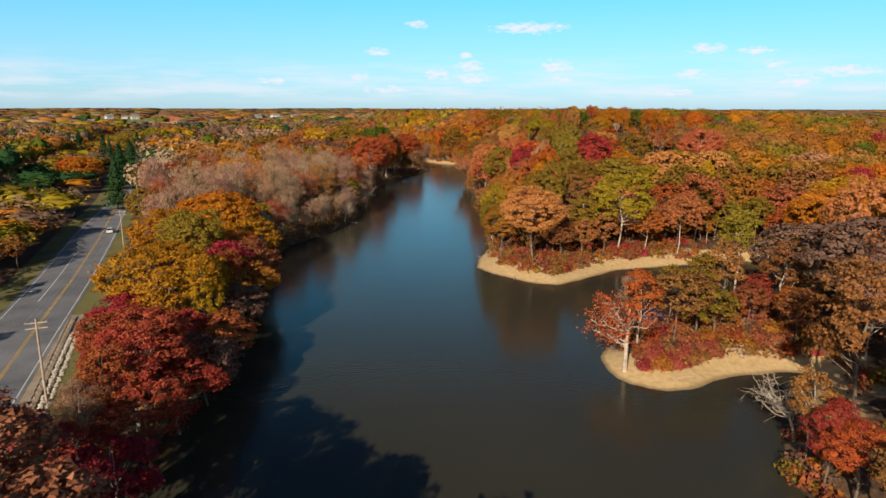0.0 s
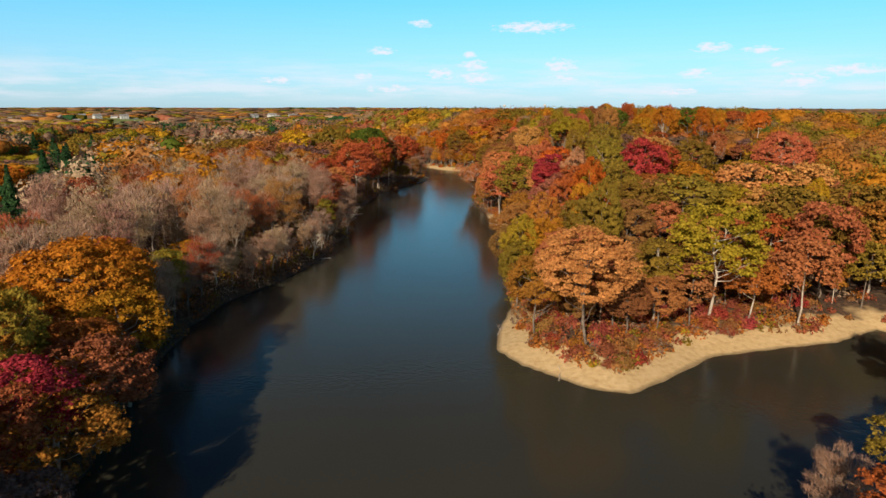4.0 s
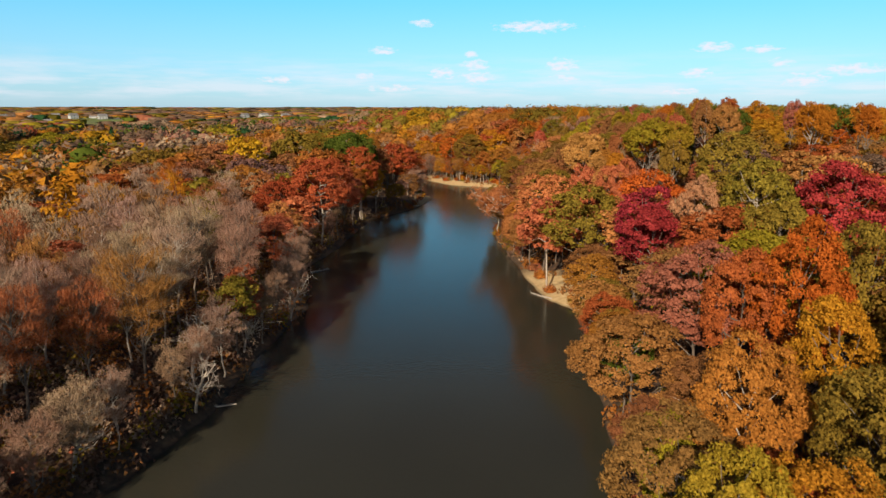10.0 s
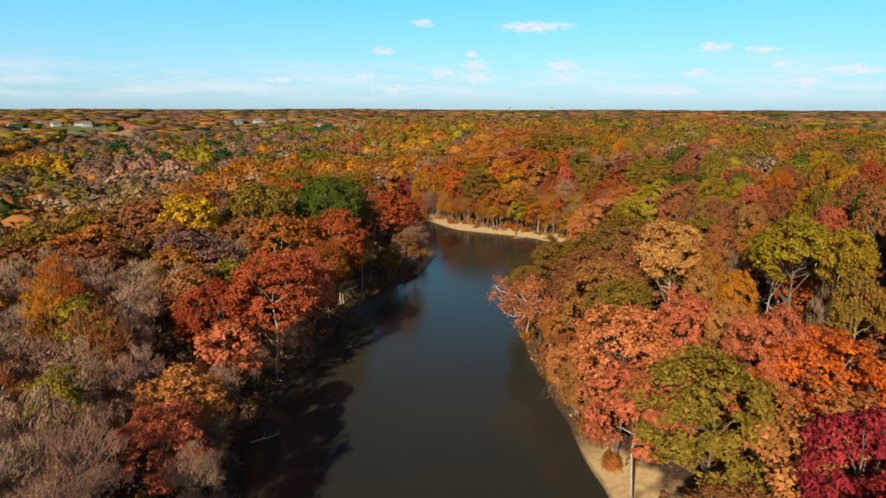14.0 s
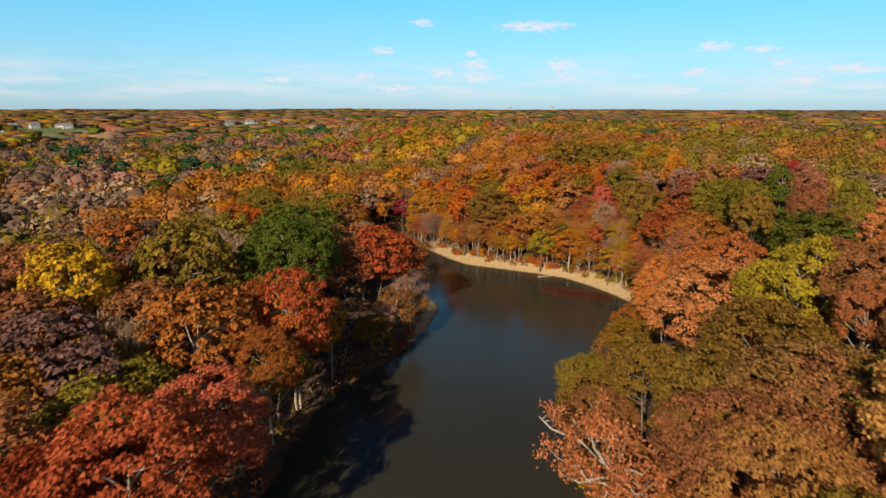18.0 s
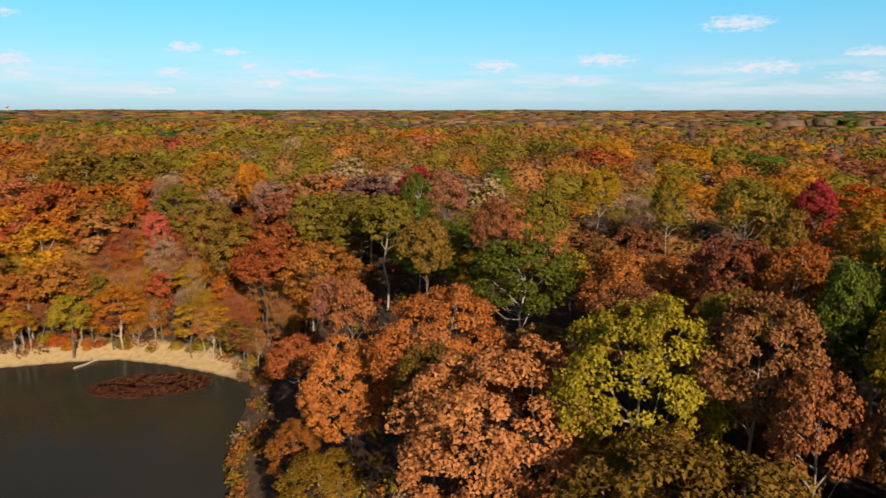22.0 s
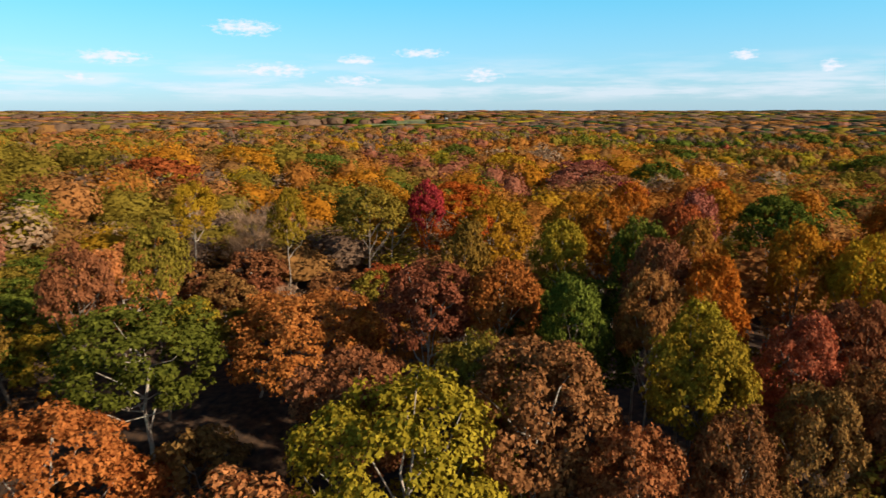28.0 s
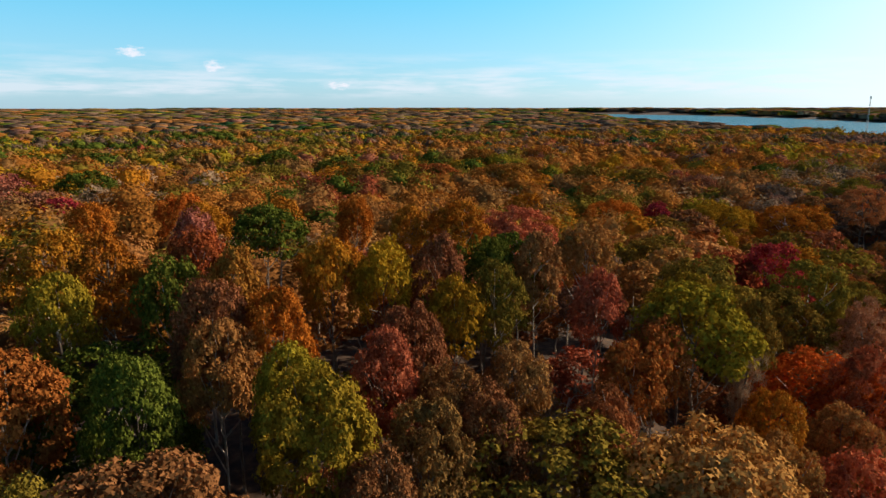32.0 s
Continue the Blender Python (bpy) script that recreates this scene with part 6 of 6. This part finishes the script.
def undergrowth():
    """Brush that closes the wood's floor along both banks."""
    cols = ["brown", "rust", "olive", "grey", "lime", "shrub", "dusk"]
    n = 5600
    p = np.column_stack([rng.uniform(-75, 95, n), rng.uniform(40, 540, n)])
    t = rng.uniform(0, 1, (1900, 1))
    k = rng.integers(0, len(SHORE), 1900)
    p = np.concatenate([p, SHORE[k] * t + np.roll(SHORE, -1, 0)[k] * (1 - t) + rng.normal(size=(1900, 2)) * 1.6])
    p = np.concatenate([p, np.column_stack([rng.uniform(-86, -36, 2000), rng.uniform(105, 340, 2000)]), np.column_stack([rng.uniform(9, 66, 1500), rng.uniform(86, 192, 1500)])])
    d, rs = shore_distance(p), road_side(*p.T)
    w = beach_width(*p.T)
    p = p[(d > np.where(w > 2.2, w * 0.9, 0.25)) & (d < np.where(p[:, 0] < -20, 60, 42)) & (rs < -6)]
    z = ground_height(p)
    V, F, M, at = [], [], [], 0
    for (x, y), g in zip(p, z):
        k = 44
        u = rng.normal(size=(k, 3))
        u /= np.linalg.norm(u, axis=1)[:, None]
        u[:, 2] = np.abs(u[:, 2])
        r = rng.uniform(0.9, 2.1) * (1.35 if x < -20 else 1.0)
        tall = rng.uniform(1.0, 2.2) if x < -20 else 1.15
        v, f = quads(np.array([x, y, g]) + u * (r, r, r * tall) * rng.uniform(0.4, 1, (k, 1)), u + rng.normal(size=(k, 3)) * 0.5, np.full(k, 0.30), rng)
        V.append(v)
        F.append(f + at)
        # The dusk-heavy mix on the west bank puts its deep shade into the colours.
        M.append(np.full(k, rng.choice(7, p=[0.26, 0.07, 0.08, 0.12, 0.03, 0.02, 0.42] if x < -20 and y > 110 else [0.2, 0.28, 0.08, 0.03, 0.03, 0.3, 0.08] if x > 5 and y < 195 else [0.3, 0.22, 0.13, 0.03, 0.06, 0.08, 0.18])))
        at += len(v)
    me = make_mesh("undergrowth", np.concatenate(V), np.concatenate(F), [LEAF[c] for c in cols], np.concatenate(M))
    tagged(new("undergrowth", me), "low brown and rust-coloured brush on the woodland floor, its west bank colours darkened for shade", "undergrowth", kind="stuff")


undergrowth()


def lone_tree(name, x, y, height, lean, leaves, colour, label, seed, spread=1.0, limbs=11, stout=1.0):
    """A pale, gnarled tree with long open limbs and few leaves."""
    r = np.random.default_rng(seed)
    root = new(name)
    root.matrix_world = pose(x, y, float(ground_height([(x, y)])[0]))
    lean = np.array(lean, float)
    thick = min(1.0, height / 14) * stout
    stem = [np.array([0, 0, -0.6]) + (lean * (t * t) + np.array([0, 0, height * 0.72 * t])) for t in np.linspace(0, 1, 7)]
    parts, tips = [tube(stem, np.linspace(0.42, 0.16, 7) * thick, 8)], []
    for k in range(limbs):
        t = r.uniform(0.4, 1.0)
        a = np.array([0, 0, -0.6]) + lean * t * t + np.array([0, 0, height * 0.72 * t])
        ang = r.uniform(0, 2 * math.pi)
        b = a + np.array([math.cos(ang) * spread, math.sin(ang) * spread, 0]) * r.uniform(2.2, 4.4) * thick + lean * 0.25 + np.array([0, 0, r.uniform(0.6, 3.4)])
        parts.append(bough(a, b, 0.15 * thick, 0.06 * thick, r, 6, 4))
        for _ in range(4):
            m = a + (b - a) * r.uniform(0.4, 1.0)
            c = m + r.normal(size=3) * (1.1, 1.1, 0.6) + np.array([0, 0, 0.6])
            parts.append(bough(m, c, 0.06 * thick, 0.02, r, 4, 3))
            tips.append(c)
            for _ in range(2):
                e = c + r.normal(size=3) * 0.7
                parts.append(bough(c, e, 0.025, 0.01, r, 3, 2))
                tips.append(e)
    o = new("trunk", make_mesh("trunk", *join(parts), [PALE_BARK], smooth=True))
    o.parent = root
    if leaves:
        cs = np.concatenate([t + r.normal(size=(leaves, 3)) * 0.5 for t in tips])
        o = new("crown", make_mesh("crown", *quads(cs, r.normal(size=cs.shape) + (0, 0, 0.8), np.full(len(cs), 0.24), r), [LEAF[colour]]))
        o.parent = root
    return tagged(root, label, "tree")


lone_tree("sycamore_tree", 28.1, 93.4, 14.5, (0.4, 0.6, 0), 11, "flame", "pale-trunked tree with sparse orange-red leaves on the sandy cape", 3, 1.35, 13)
lone_tree("sycamore_tree", 16.4, 331.5, 17.5, (-6.0, 1.0, 0), 34, "tan", "pale tree with orange-tan leaves leaning out over the water", 5, 2.0, 16, 1.25)
lone_tree("dead_tree", 43, 72, 8.0, (-2.0, 1.0, 0), 0, "tan", "bare grey dead tree leaning over the lake shore", 8, 1.2, 22)
lone_tree("dead_tree", -50, 372, 15.0, (1.0, 0.5, 0), 0, "tan", "bare pale dead tree among the rust-coloured woods", 11)
lone_tree("dead_tree", 47.3, 306, 15.5, (0.5, 0.5, 0), 0, "tan", "bare pale dead tree standing above the woods", 12)
for k, (x, y, h) in enumerate(((-34.6, 224, 8), (-31.6, 262, 8), (-34.6, 244, 7), (-41, 208, 9), (-38, 232, 11))):
    lone_tree("dead_tree", x, y, h, (1.6, 0.4, 0), 0, "tan", "bare grey tree leaning out over the lake bank", 20 + k, 0.9)


def drift_log(x, y, yaw, length, r0, seed):
    r = np.random.default_rng(seed)
    root = new("drift_log")
    root.matrix_world = pose(x, y, max(0.0, float(ground_height([(x, y)])[0])) + r0 * 0.6, 0, 0, yaw)
    t = np.linspace(0, 1, 6)[:, None]
    p = np.column_stack([t * length - length / 2, r.normal(size=(6, 1)) * 0.08, r.normal(size=(6, 1)) * 0.04])
    o = new("stem", make_mesh("stem", *tube(p, np.linspace(r0, r0 * 0.45, 6), 8), [PALE_BARK], smooth=True))
    o.parent = root
    for k in range(4):
        a = p[r.integers(2, 6)]
        o = new("branch", make_mesh("branch", *bough(a, a + np.array([r.uniform(0.3, 1.2), r.uniform(-1, 1), r.uniform(0.1, 0.7)]), r0 * 0.35, 0.02, r, 5, 3), [PALE_BARK], smooth=True))
        o.parent = root
    return tagged(root, "bleached driftwood log lying on the sandy lake shore", "log", "driftwood on the lake shore")


for k, (x, y, yaw, length, r0) in enumerate(((17.2, 279, 130, 6, 0.22), (27, 151, 60, 4.5, 0.16), (17.5, 150.5, 75, 4.0, 0.14), (24, 461.5, 20, 5.5, 0.25), (-16, 402, 15, 4.0, 0.2),
                                             (-15, 404, 70, 3.0, 0.15), (36, 90.5, 15, 3.0, 0.12), (9.8, 170, 80, 4, 0.15), (13.4, 331, 120, 5, 0.2), (-33.5, 300, 40, 5, 0.2), (-33, 227, 20, 5, 0.18))):
    drift_log(x, y, yaw, length, r0, 40 + k)

LEAF_MAT, _n, _l, _b = material("floating_leaves", 0.8)
_b.inputs["Base Color"].default_value = (0.30, 0.085, 0.03, 1)


def leaf_raft():
    """Fallen leaves that drift together at the lake's head."""
    n = 4600
    a, r = rng.uniform(0, 2 * math.pi, n), np.sqrt(rng.random(n))
    x, y = 30 + 9.5 * r * np.cos(a) - 1.5 * np.sin(a), 442.5 + 7 * r * np.sin(a) - 3.4 * r * np.cos(a)
    m = shore_distance(np.column_stack([x, y])) < -0.4
    c = np.column_stack([x, y, np.full(n, 0.012)])[m]
    v, f = quads(c, np.tile((0.0, 0.0, 1.0), (len(c), 1)), np.full(len(c), 0.26), rng)
    tagged(new("floating_leaves", make_mesh("floating_leaves", v, f, [LEAF_MAT])), "raft of reddish fallen leaves floating on the lake", "leaves", kind="stuff")


leaf_raft()
